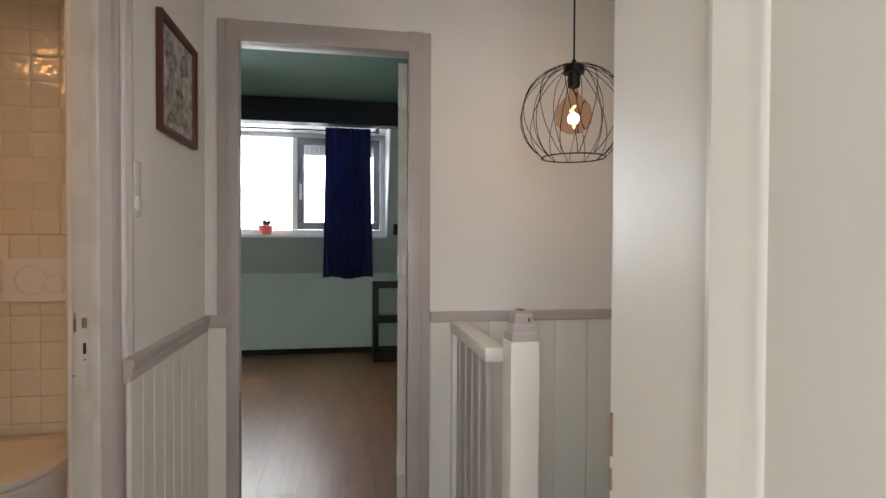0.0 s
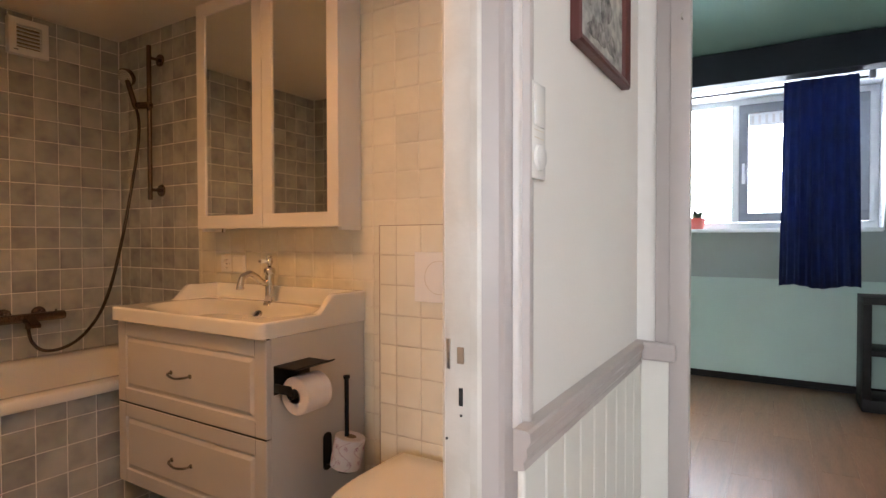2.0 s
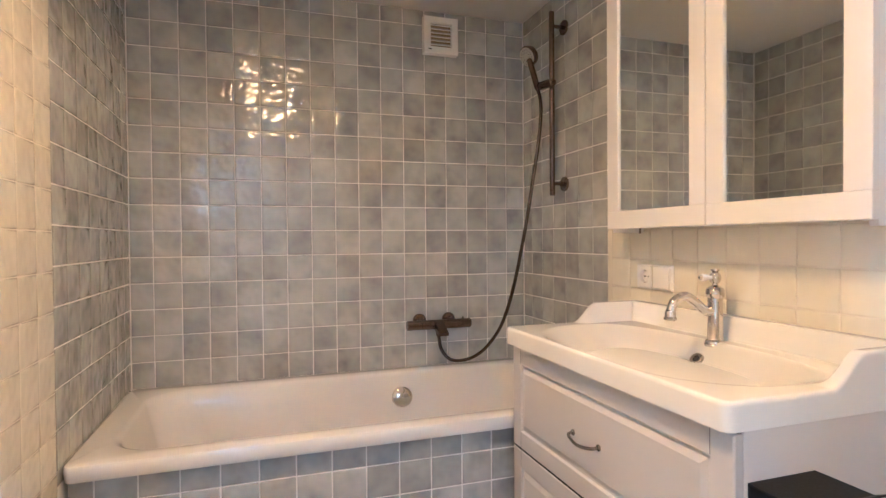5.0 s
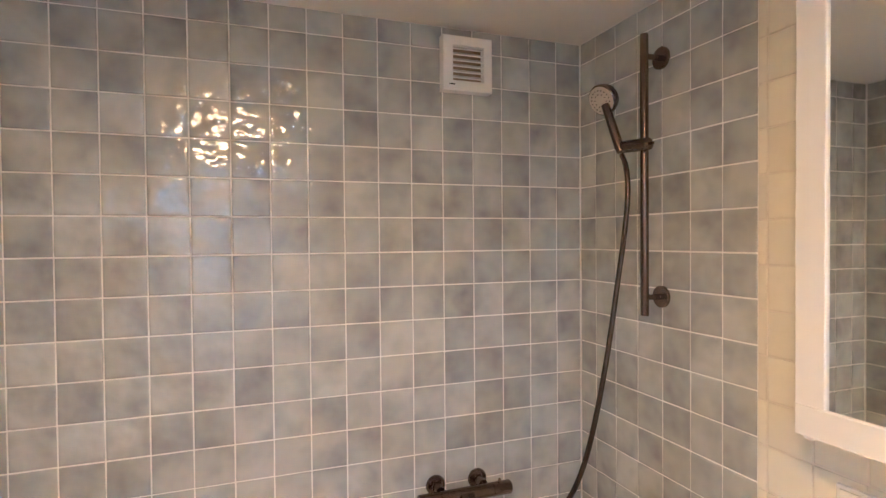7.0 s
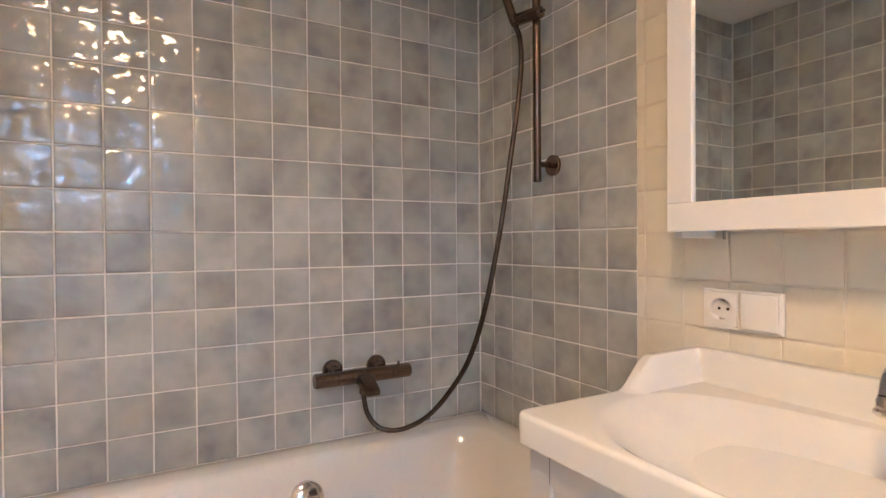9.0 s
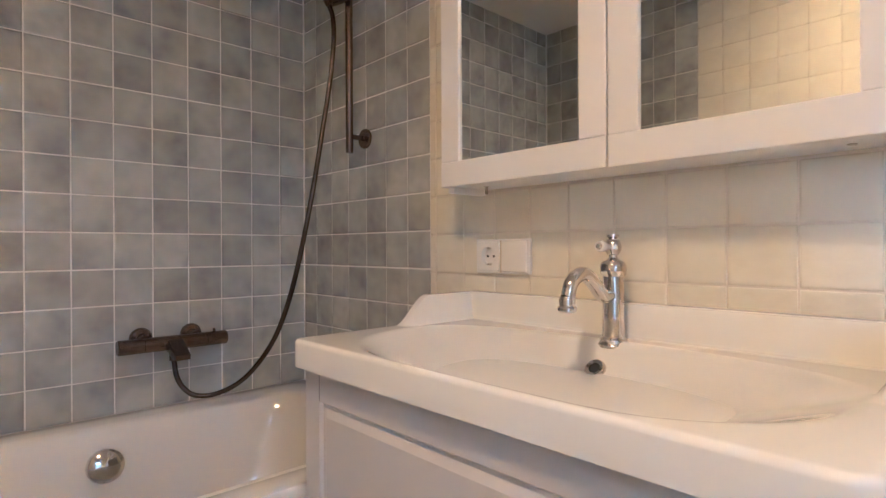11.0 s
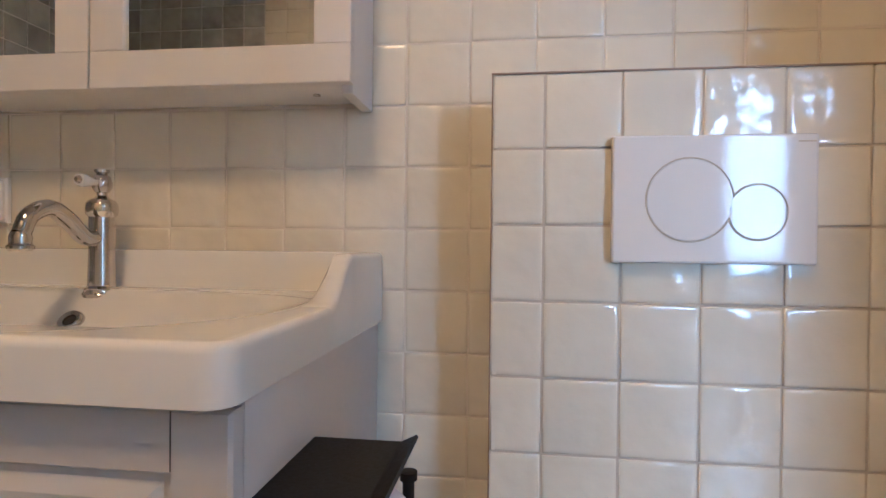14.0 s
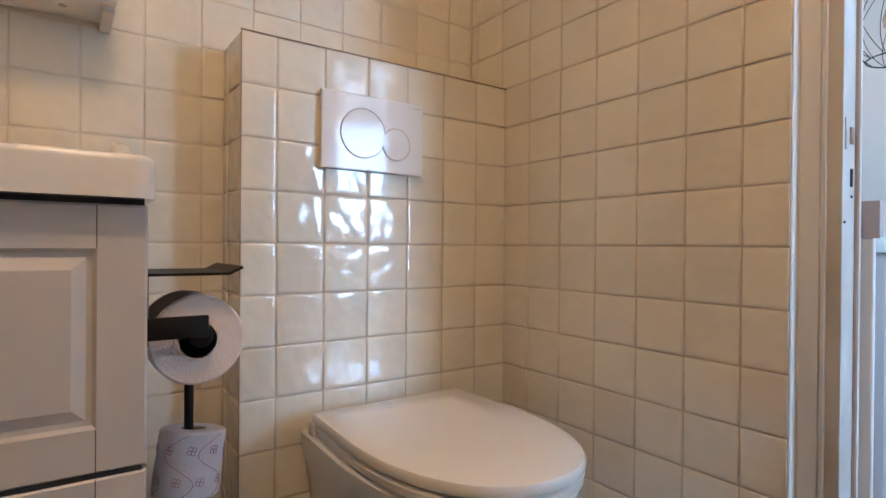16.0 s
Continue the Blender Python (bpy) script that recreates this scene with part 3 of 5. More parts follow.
door_leaf = thing("door", (3.50, 0.04, 0), "cream painted bedroom door standing open into the room", "door")
bm = prism([(3.490, 0.040), (3.530, 0.040), (3.712, 0.74), (3.672, 0.75)], "z", 0.01, DH - 0.01, 0.003)
part("leaf", bm, M_WORN, door_leaf)
for z in (0.22, 1.12, 1.86):
    hinge = lathe([(0.0, 0), (0.008, 0.001), (0.008, 0.085), (0, 0.086)], (3.496, 0.032, z - 0.04), seg=10)
    box(3.496, 3.526, 0.036, 0.0405, z - 0.04, z + 0.045, bm=hinge)
    part("hinge", hinge, M_CREAM, door_leaf)

# bathroom doorway, hall side
door_2 = thing("door_2", (2.62, JN, 0), "bathroom doorway with worn white lining and grey-mauve casing", "door frame", kind="structure")
bm = box(2.577, 2.626, JN - 0.002, -0.802, 0, 2.06, 0.004)
lining = part("lining", bm, M_WORN, door_2, "worn white painted door lining")
for x0, x1, z0, z1, m_ in ((2.601, 2.613, 1.006, 1.032, M_CORE), (2.604, 2.611, 0.940, 0.968, M_DARK)):
    part("latch_hole", box(x0, x1, JN - 0.0040, JN - 0.002, z0, z1, 0.0005), m_, lining)
part("latch_slot", box(2.582, 2.588, JN - 0.0035, JN - 0.001, 0.996, 1.044, 0.0005), M_STEEL, lining)
for x, z in ((2.608, 0.925), (2.582, 0.885)):
    part("screw", lathe([(0, 0.0), (0.0022, 0.0), (0.0022, 0.0015), (0, 0.0015)], (x, JN - 0.0022, z), (0, -1, 0), 8), M_DARK, lining)
bm = box(EX - 0.004, HX + 0.012, JS - 0.03, JS + 0.004, 0, 2.06, 0.003)
part("lining", bm, M_WORN, door_2)
part("lining_head", box(EX - 0.004, HX + 0.012, JS, JN, 2.03, 2.06, 0.003), M_WORN, door_2)
bm = prism([(2.626, -0.871), (2.640, -0.8695), (2.6405, -0.8665), (2.6440, -0.8662), (2.6445, -0.8690), (2.668, -0.8590), (2.677, -0.8575), (2.686, -0.8480), (2.6995, -0.8300), (2.6995, -0.80), (2.626, -0.80)], "z", 0, 2.13)
part("casing", bm, M_MAUVE, door_2, smooth=False)
part("casing_bead", prism([(2.686, -0.849), (2.688, -0.8525), (2.696, -0.8500), (2.699, -0.845), (2.697, -0.838), (2.6868, -0.846)], "z", 0.915, 2.13), M_VAN, door_2, "pale grey bead on the casing", smooth=False)
part("casing_edge", prism([(2.6975, -0.8405), (2.7085, -0.8370), (2.7100, -0.8320), (2.6998, -0.8280)], "z", 0.915, 2.13), M_MAUVE, door_2, smooth=False)
part("worn_edge", prism([(2.6262, -0.8735), (2.638, -0.8722), (2.644, -0.869), (2.6262, -0.869)], "z", 0, 2.12), M_WORN, door_2, "edge worn to pale paint", smooth=False)
part("casing", box(HX, HX + 0.018, JS - 0.085, JS - 0.004, 0, 2.14, 0.004), M_MAUVE, door_2)
part("head_casing", box(HX, HX + 0.018, JS - 0.085, -0.80, 2.055, 2.14, 0.004), M_MAUVE, door_2)
bm = box(2.568, 2.578, -0.840, -0.8005, 0, 2.12, 0.002)
box(2.569, 2.5765, -0.848, -0.841, 0, 2.10, 0.002, bm=bm)
part("inner_casing", bm, M_CREAM, door_2, "cream painted inner casing")

# bathroom door, open against the south wall
bath_door = thing("door", (2.53, -1.61, 0), "cream flush bathroom door standing open along the wall", "door")
part("leaf", box(1.815, 2.535, -1.640, -1.600, 0.012, 2.03, 0.003), M_CREAM, bath_door)
bm = box(1.845, 1.885, -1.600, -1.592, 0.872, 1.072, 0.004)
plate = part("handle_plate", bm, M_STEEL, bath_door, "brushed metal handle plate")
lever = spline([(1.865, -1.592, 1.018), (1.865, -1.555, 1.018), (1.875, -1.538, 1.017), (1.905, -1.533, 1.016), (1.955, -1.538, 1.014), (1.985, -1.550, 1.013)], 6)
part("lever", tube(lever, 0.0095, 12), M_STEEL, plate, "curved brushed metal lever")
part("lock_knob", lathe([(0, 0), (0.011, 0), (0.011, 0.012), (0.006, 0.018), (0, 0.018)], (1.865, -1.592, 0.945), (0, 1, 0), 14), M_STEEL, plate)
part("screw", lathe([(0, 0), (0.004, 0), (0.004, 0.0015), (0, 0.0015)], (1.865, -1.592, 0.885), (0, 1, 0), 8), M_DARK, plate)

# panelled door of the front room, open into the hall
front_door = thing("door", (3.60, -2.58, 0), "cream panelled door standing open into the hall", "door")
part("leaf", box(3.562, 3.602, -2.575, -1.795, 0.012, 2.03, 0.006, 3), M_CREAM, front_door)
y0, y1, z0, z1 = -2.43, -1.98, 0.16, 1.90
ring = []
for i, d in ((0, 0.001), (0.003, 0.013), (0.016, 0.019), (0.026, 0.014), (0.034, 0.008), (0.050, 0.006), (0.056, 0.0012)):
    ring.append([(3.562 - d, y0 + i, z0 + i), (3.562 - d, y1 - i, z0 + i), (3.562 - d, y1 - i, z1 - i), (3.562 - d, y0 + i, z1 - i)])
part("panel_moulding", loft(ring, cap_first=False), M_CREAM, front_door)
part("lock_plate", box(3.570, 3.594, -1.796, -1.7925, 0.92, 1.10, 0.001), M_STEEL, front_door)
part("latch_bolt", box(3.574, 3.588, -1.794, -1.786, 0.99, 1.03, 0.002), M_DARK, front_door)
part("latch_mark", box(3.5605, 3.5625, -1.806, -1.800, 0.985, 1.035), M_CORE, front_door, smooth=False)
part("latch_mark", box(3.5605, 3.5625, -1.805, -1.800, 0.945, 0.97), M_CORE, front_door, smooth=False)
part("deadbolt_hole", box(3.576, 3.588, -1.794, -1.791, 0.93, 0.955, 0.001), M_DARK, front_door)

# chair rail and wainscot of the hall
solid("chair_rail", prism([(HX, 0.862), (HX + 0.018, 0.866), (HX + 0.016, 0.876), (HX + 0.022, 0.886), (HX + 0.021, 0.898), (HX + 0.027, 0.908), (HX + 0.0265, 0.921), (HX + 0.022, 0.924), (HX, 0.924)], "y", -0.878, HY - 0.001), M_MAUVE, "grey-mauve moulded chair rail along the hall wall", "chair rail", "structure")
solid("chair_rail_corner", box(HX + 0.02, 2.805, HY - 0.040, HY - 0.002, 0.876, 0.924, 0.006), M_MAUVE, "grey-mauve chair rail beside the bedroom doorway", "chair rail", "structure")
solid("chair_rail_stairs", box(3.622, HE, HY - 0.026, HY, 0.877, 0.922, 0.005), M_MAUVE, "grey-mauve chair rail above the stairwell", "chair rail", "structure")
wains = solid("wainscot_west", box(HX, HX + 0.004, -0.825, HY, 0, 0.865), M_CREAM, "cream painted tongue-and-groove wainscot", "wainscot", "structure")
edge = -0.872
for i in range(9):
    w = 0.0900
    part("board", box(HX + 0.002, HX + 0.015, edge + 0.002, edge + w - 0.002, 0.002, 0.864, 0.004), M_CREAM, wains, smooth=False)
    edge += w
wn2 = solid("wainscot_corner", box(HX + 0.0152, 2.80, HY - 0.022, HY, 0, 0.878, 0.003), M_CREAM, "cream painted wainscot strip beside the doorway", "wainscot", "structure")
wn3 = solid("wainscot_stairs", box(3.62, HE, HY - 0.008, HY, -1.5, 0.878), M_CREAM, "cream boarded wainscot along the stairwell", "wainscot", "structure")
x = 3.622
for i, w in enumerate((0.105, 0.155, 0.155, 0.155, 0.155, 0.19)):
    part("board", box(x + 0.001, x + w - 0.001, HY - 0.018, HY - 0.006, -1.49, 0.877, 0.002), M_CREAM, wn3, smooth=False)
    x += w

# balustrade of the stairwell
bal = thing("balustrade", (3.80, -0.72, 0), "cream and grey-mauve painted stair balustrade with a stepped newel post", "balustrade")
post = part("newel_post", box(3.766, 3.860, -0.768, -0.674, -0.2, 0.917, 0.005), M_CREAM, bal, "cream square newel post")
bm = bmesh.new()
for i, (h, z0, z1) in enumerate(((0.0425, 0.916, 0.945), (0.0365, 0.944, 0.970), (0.0295, 0.969, 1.003))):
    loft([[(3.813 + sx * h * k, -0.721 + sy * h * k, z) for sx, sy in ((-1, -1), (1, -1), (1, 1), (-1, 1))] for k, z in ((1, z0), (1, z1 - 0.006), (0.93, z1))], bm=bm)
loft([[(3.813 + sx * h, -0.721 + sy * h, z) for sx, sy in ((-1, -1), (1, -1), (1, 1), (-1, 1))] for h, z in ((0.025, 1.002), (0.0265, 1.006), (0.004, 1.017))], bm=bm)
cap = part("newel_cap", bm, M_MAUVE, post, "grey-mauve stepped cap with chipped top", smooth=False)
part("chip", lathe([(0, 0), (0.018, 0.001), (0.012, 0.004), (0, 0.005)], (3.811, -0.721, 1.011), seg=7), M_FRAME, cap)
part("knot_hole", box(3.827, 3.832, -0.752, -0.7495, 0.978, 0.990), M_DARK, cap, smooth=False)
part("wall_post", box(3.712, 3.775, HY - 0.055, HY - 0.020, -0.2, 0.868, 0.004), M_CREAM, bal)
bm = box(3.708, 3.778, -0.672, HY - 0.018, 0.836, 0.884, 0.006, 2)
part("handrail", bm, M_CREAM, bal)
for i in range(5):
    y = -0.595 + i * 0.112
    part("baluster", box(3.733, 3.757, y, y + 0.082, 0.02, 0.839, 0.004), M_MAUVE, bal, "flat grey-mauve baluster board")
part("bottom_rail", box(3.722, 3.768, -0.673, HY - 0.05, 0.0, 0.04, 0.004), M_CREAM, bal)

# pendant lamp
pend = thing("pendant_lamp", (4.06, -0.55, 1.67), "black wire cage pendant lamp with a glowing amber bulb", "lamp")
C, R = Vector((4.06, -0.55, 1.68)), 0.19
part("cord", tube([(C.x, C.y, HALL_CEIL), (C.x, C.y, C.z + 0.19)], 0.0035, 8), M_BLACK, pend)
part("canopy", lathe([(0.05, 0), (0.05, -0.02), (0.02, -0.035), (0, -0.036)], (C.x, C.y, HALL_CEIL)), M_BLACK, pend)
part("socket", lathe([(0, 0.20), (0.008, 0.198), (0.010, 0.18), (0.036, 0.178), (0.037, 0.150), (0.022, 0.148), (0.022, 0.105), (0.018, 0.10), (0, 0.10)], C), M_BLACK, pend)
cage = part("cage", tube([(C.x + 0.112 * math.cos(a), C.y + 0.112 * math.sin(a), C.z - 0.150) for a in (2 * math.pi * i / 40 for i in range(40))], 0.0024, 6, closed=True), M_BLACK, pend)
for i in range(24):
    line = []
    for s in range(13):
        u = s / 12
        th = radians(10 + u * 134)
        r = R * math.sin(th) if u < 1 else 0.112
        a = 2 * math.pi * (i // 2) / 12 + (0.24 if i % 2 else -0.24) * (1 - 2 * u) * (1 if u < 1 else 1)
        line.append((C.x + r * math.cos(a), C.y + r * math.sin(a), C.z + R * math.cos(th) * 0.95))
    part("wire", tube(line, 0.0014, 5), M_BLACK, cage)
bulb = part("bulb", lathe([(0.013, 0.100), (0.016, 0.085), (0.020, 0.072), (0.040, 0.055), (0.058, 0.030), (0.065, 0.0), (0.060, -0.028), (0.044, -0.050), (0.022, -0.062), (0, -0.065)], C), M_AMBER, pend, "amber smoked glass globe bulb")
bulb.visible_shadow = False
fil = [(C.x + 0.010 * math.cos(a) * (0.5 + 0.5 * math.sin(a * 0.4)), C.y + 0.010 * math.sin(a), C.z + 0.035 - a * 0.0062) for a in (0.5 * k for k in range(26))]
part("filament", tube(fil, 0.0032, 6), M_FILA, bulb, "glowing curled filament")

# framed print and switch in the hall
pic = thing("picture_frame", (HX, -0.43, 1.56), "dark red-brown framed grey engraving on the white wall", "picture")
PY0, PY1, PZ0, PZ1 = -0.628, -0.235, 1.562, 1.925
ring = []
for i, d in ((0, 0.001), (0, 0.018), (0.004, 0.022), (0.016, 0.018), (0.022, 0.014), (0.024, 0.006)):
    ring.append([(HX + d, PY0 + i, PZ0 + i), (HX + d, PY1 - i, PZ0 + i), (HX + d, PY1 - i, PZ1 - i), (HX + d, PY0 + i, PZ1 - i)])
part("frame", loft(ring, cap_last=False), M_FRAME, pic, smooth=False)
sheet = part("print", box(HX + 0.002, HX + 0.006, PY0 + 0.023, PY1 - 0.023, PZ0 + 0.023, PZ1 - 0.023), M_PRINT, pic, "grey engraving on cream paper", smooth=False)
for k, (cy, cz, sy, sz) in enumerate(((-0.50, 1.80, 0.07, 0.075), (-0.41, 1.70, 0.06, 0.06), (-0.36, 1.83, 0.06, 0.05), (-0.47, 1.63, 0.08, 0.03), (-0.34, 1.63, 0.06, 0.03), (-0.53, 1.70, 0.035, 0.04))):
    pts = [(cy + sy * (0.75 + 0.25 * math.sin(3 * a + k)) * math.cos(a), cz + sz * (0.8 + 0.2 * math.cos(4 * a + k)) * math.sin(a)) for a in (2 * math.pi * i / 18 for i in range(18))]
    part("ink_shape", prism(pts, "x", HX + 0.005, HX + 0.0068 + 0.0001 * k), M_INK, sheet, smooth=False)

sw = thing("light_switch", (HX, -0.797, 1.30), "white plastic light switch with a round dimmer below", "switch")
part("plate", box(HX, HX + 0.008, -0.828, -0.768, 1.293, 1.443, 0.003), M_PLAST, sw)
part("rocker", box(HX + 0.007, HX + 0.0105, -0.820, -0.776, 1.374, 1.437, 0.0015), M_PLAST, sw)
for z in (1.356, 1.368):
    part("groove", box(HX + 0.0072, HX + 0.0084, -0.818, -0.778, z, z + 0.0012), M_GROUT2, sw, smooth=False)
part("knob", lathe([(0, 0.0), (0.021, 0), (0.020, 0.005), (0.017, 0.007), (0, 0.007)], (HX + 0.0075, -0.798, 1.327), (1, 0, 0), 24), M_PLAST, sw)

# ---- bedroom things ----
cur = thing("curtain", (3.3, 3.17, 0.83), "navy blue curtain hanging in folds beside the window", "curtain")
bm = bmesh.new()
rows = []
CX0, CX1, CZ0, CZ1, CY = 3.07, 3.50, 0.855, 2.325, 3.04
for j in range(19):
    v = j / 18
    row = []
    for i in range(61):
        u = i / 60
        amp = 0.010 + 0.022 * v
        y = CY + 0.25 * (slope_y(CZ1 - v * (CZ1 - CZ0)) - slope_y(CZ1)) * 0.2 + amp * math.sin(u * 2 * math.pi * 6.5 + 0.5 * math.sin(3 * v)) + 0.006 * math.sin(17 * u + 4 * v)
        x = CX0 + (CX1 - CX0) * (u + 0.012 * math.sin(u * 40)) + (u - 0.45) * 0.05 * v
        z = CZ1 - v * (CZ1 - CZ0) + 0.012 * math.sin(9 * u) * v
        row.append(bm.verts.new((x, y, z)))
    rows.append(row)
for a, b in zip(rows, rows[1:]):
    for i in range(60):
        bm.faces.new((a[i], a[i + 1], b[i + 1], b[i]))
bmesh.ops.solidify(bm, geom=bm.faces[:], thickness=0.004)
part("cloth", bm, M_CURTAIN, cur)
part("curtain_rod", tube([(WL + 0.2, CY + 0.03, CZ1 - 0.025), (3.56, CY + 0.03, CZ1 - 0.025)], 0.008, 10), M_BLACK, cur)
part("rod_end", box(3.555, 3.59, CY - 0.03, CY + 0.02, CZ1 - 0.05, CZ1 + 0.005, 0.004), M_WGREY, cur)

shelf = thing("shelf_unit", (3.9, 3.3, 0), "low black-brown open cube shelf against the wall", "shelf")
X0, X1, Y0, Y1 = 3.545, 4.33, 3.10, 3.42
part("top", box(X0, X1, Y0, Y1, 0.745, 0.795, 0.002), M_SHELF, shelf)
part("bottom", box(X0, X1, Y0, Y1, 0.0, 0.085, 0.002), M_SHELF, shelf)
for x in (X0, 3.90, X1 - 0.05):
    part("side", box(x, x + 0.05, Y0 + 0.002, Y1, 0.085, 0.745, 0.002), M_SHELF, shelf)
for x0, x1 in ((X0 + 0.05, 3.90), (3.95, X1 - 0.05)):
    part("shelf_board", box(x0, x1, Y0 + 0.003, Y1, 0.39, 0.43, 0.002), M_SHELF, shelf)


def pot_plant(at, s, colour, label):
    p = thing("potted_plant", at, label, "plant")
    x, y, z = at
    part("pot", lathe([(0.04 * s, 0.0), (0.05 * s, 0.02 * s), (0.058 * s, 0.06 * s), (0.064 * s, 0.075 * s), (0.06 * s, 0.078 * s), (0.05 * s, 0.065 * s), (0, 0.062 * s)], at, seg=18), colour, p)
    for i in range(14):
        a, r, h = i * 2.4, 0.012 * s + 0.0025 * s * i * (i % 3) * 0.5, 0.075 * s + 0.07 * s * (1 - abs(i - 7) / 8)
        tip = (x + (r + 0.012 * s) * math.cos(a), y + (r + 0.012 * s) * math.sin(a), z + h)
        part("leaf", tube([(x + r * 0.5 * math.cos(a), y + r * 0.5 * math.sin(a), z + 0.06 * s), (x + r * math.cos(a), y + r * math.sin(a), z + 0.06 * s + (h - 0.06 * s) * 0.6), tip], [0.008 * s, 0.010 * s, 0.001], 6), M_PLANT, p)


pot_plant((2.44, 3.545, WB + 0.018), 1.25, M_POT, "small green succulent in a coral red pot on the sill")
pot_plant((2.10, 3.555, WB + 0.018), 1.1, M_WGREY, "small succulent in a grey pot on the sill")

# ---- bathroom things ----
tub = thing("bathtub", (0.39, -0.85, 0), "white enamel built-in bathtub", "bathtub")
TX, TZR = 0.785, 0.645
cx, cy = TX / 2 + 0.002, SY / 2
loops = []
for hx, hy, r, z, ox in ((TX / 2 - 0.004, -SY / 2 - 0.004, 0.02, 0.600, 0), (TX / 2 - 0.002, -SY / 2 - 0.002, 0.02, 0.604, 0), (TX / 2, -SY / 2 - 0.001, 0.02, 0.632, 0), (TX / 2 - 0.004, -SY / 2 - 0.002, 0.022, 0.641, 0), (TX / 2 - 0.012, -SY / 2 - 0.006, 0.024, TZR, 0),
                       (0.318, 0.775, 0.13, TZR, 0.01), (0.308, 0.765, 0.13, TZR - 0.004, 0.01), (0.300, 0.757, 0.13, TZR - 0.014, 0.01), (0.285, 0.735, 0.14, 0.56, 0.01), (0.268, 0.70, 0.15, 0.44, 0.01), (0.245, 0.65, 0.16, 0.33, 0.01), (0.205, 0.58, 0.16, 0.27, 0.01), (0.14, 0.48, 0.12, 0.255, 0.01)):
    loops.append([(u + ox, v, z) for u, v in rounded(cx, cy, hx, hy, r)])
part("shell", loft(loops, cap_first=False), M_ACRYL, tub)
OV = Vector((0.128, -0.648, 0.545))
part("overflow_cover", lathe([(0, 0.024), (0.032, 0.024), (0.042, 0.017), (0.044, 0.0), (0.038, -0.012)], OV, (1, 0, 0.25)), M_CHROME, tub, "round chrome overflow cover")
part("drain", lathe([(0, 0.006), (0.028, 0.006), (0.034, 0.0), (0.034, -0.004)], (0.40, -0.648, 0.256)), M_CHROME, tub)
bath_panel = solid("bath_panel", box(0.60, 0.748, SY + 0.004, -0.004, 0, 0.598), M_GROUT, "tiled front of the bathtub in grey-blue glazed tiles", "bath panel", "structure")


def basin_height(x, y):
    """The top of the washbasin: a flat deck, an oval bowl, a raised back and raised wings at both ends."""
    def s(a, b, v):
        v = min(max((v - a) / (b - a), 0), 1)
        return v * v * (3 - 2 * v)
    z = 0.945
    dx, dy = abs(x - 1.275) / 0.362, abs(y + 0.235) / (0.138 if y > -0.235 else 0.252)
    e = (dx ** 2.5 + dy ** 2.5) ** 0.4
    z -= 0.085 * max(0.0, 1 - (e / 1.05) ** 2.2) ** 1.15 * s(-0.481, -0.450, y)
    back = s(-0.050, -0.030, y)
    wing = s(-0.250, -0.165, y)
    side = max(1 - s(0.862, 0.886, x), s(1.654, 1.678, x))
    z += 0.062 * max(back, wing * side)
    return z


basin = thing("washbasin", (1.27, -0.25, 0.88), "white porcelain washbasin with raised back and wings", "washbasin")
BX0, BX1, BY0, BY1 = 0.840, 1.700, -0.490, -0.001
bm = bmesh.new()
xs = [BX0 + 0.008 + (BX1 - BX0 - 0.016) * i / 110 for i in range(111)]
ys = [BY0 + 0.008 + (BY1 - BY0 - 0.010) * i / 84 for i in range(85)]
CR = 0.014


def corner(x, y):
    """Rounds the two front corners of the outline."""
    cx_ = min(max(x, BX0 + 0.008 + CR), BX1 - 0.008 - CR)
    cy_ = max(y, BY0 + 0.008 + CR)
    a, b_ = (x - cx_) / CR, (y - cy_) / CR
    return cx_ + CR * a * math.sqrt(1 - b_ * b_ / 2), cy_ + CR * b_ * math.sqrt(1 - a * a / 2)


grid = [[bm.verts.new((*corner(x, y), basin_height(x, y))) for x in xs] for y in ys]
for j in range(84):
    for i in range(110):
        bm.faces.new((grid[j][i], grid[j][i + 1], grid[j + 1][i + 1], grid[j + 1][i]))
rim = [grid[0][i] for i in range(111)] + [grid[j][110] for j in range(1, 85)] + [grid[84][i] for i in range(109, -1, -1)] + [grid[j][0] for j in range(83, 0, -1)]
prev = rim
for grow, drop in ((0.003, 0.0006), (0.0056, 0.0024), (0.0074, 0.005), (0.008, 0.0085), (0.008, None)):
    nxt = []
    for v in rim:
        out = Vector((v.co.x - min(max(v.co.x, BX0 + 0.008 + CR), BX1 - 0.008 - CR), min(v.co.y - (BY0 + 0.008 + CR), 0)))
        out = out.normalized() * grow if out.length > CR * 0.9 else Vector((0, 0))
        dx, dy = out.x, out.y
        nxt.append(bm.verts.new((v.co.x + dx, v.co.y + dy, 0.8945 if drop is None else v.co.z - drop)))
    for i in range(len(rim)):
        j = (i + 1) % len(rim)
        bm.faces.new((prev[i], nxt[i], nxt[j], prev[j]))
    prev = nxt
bm.faces.new(prev)
part("bowl", bm, M_PORC, basin)
part("overflow_ring", lathe([(0.010, -0.004), (0.010, 0.004), (0.016, 0.006), (0.019, 0.002), (0.019, -0.006)], (1.262, -0.1396, 0.9005), (0, -0.72, 0.69)), M_CHROME, basin, "small chrome overflow ring")
part("overflow_hole", lathe([(0, 0.0005), (0.012, 0.0005), (0.012, -0.004)], (1.262, -0.1396, 0.9005), (0, -0.72, 0.69)), M_DARK, basin)
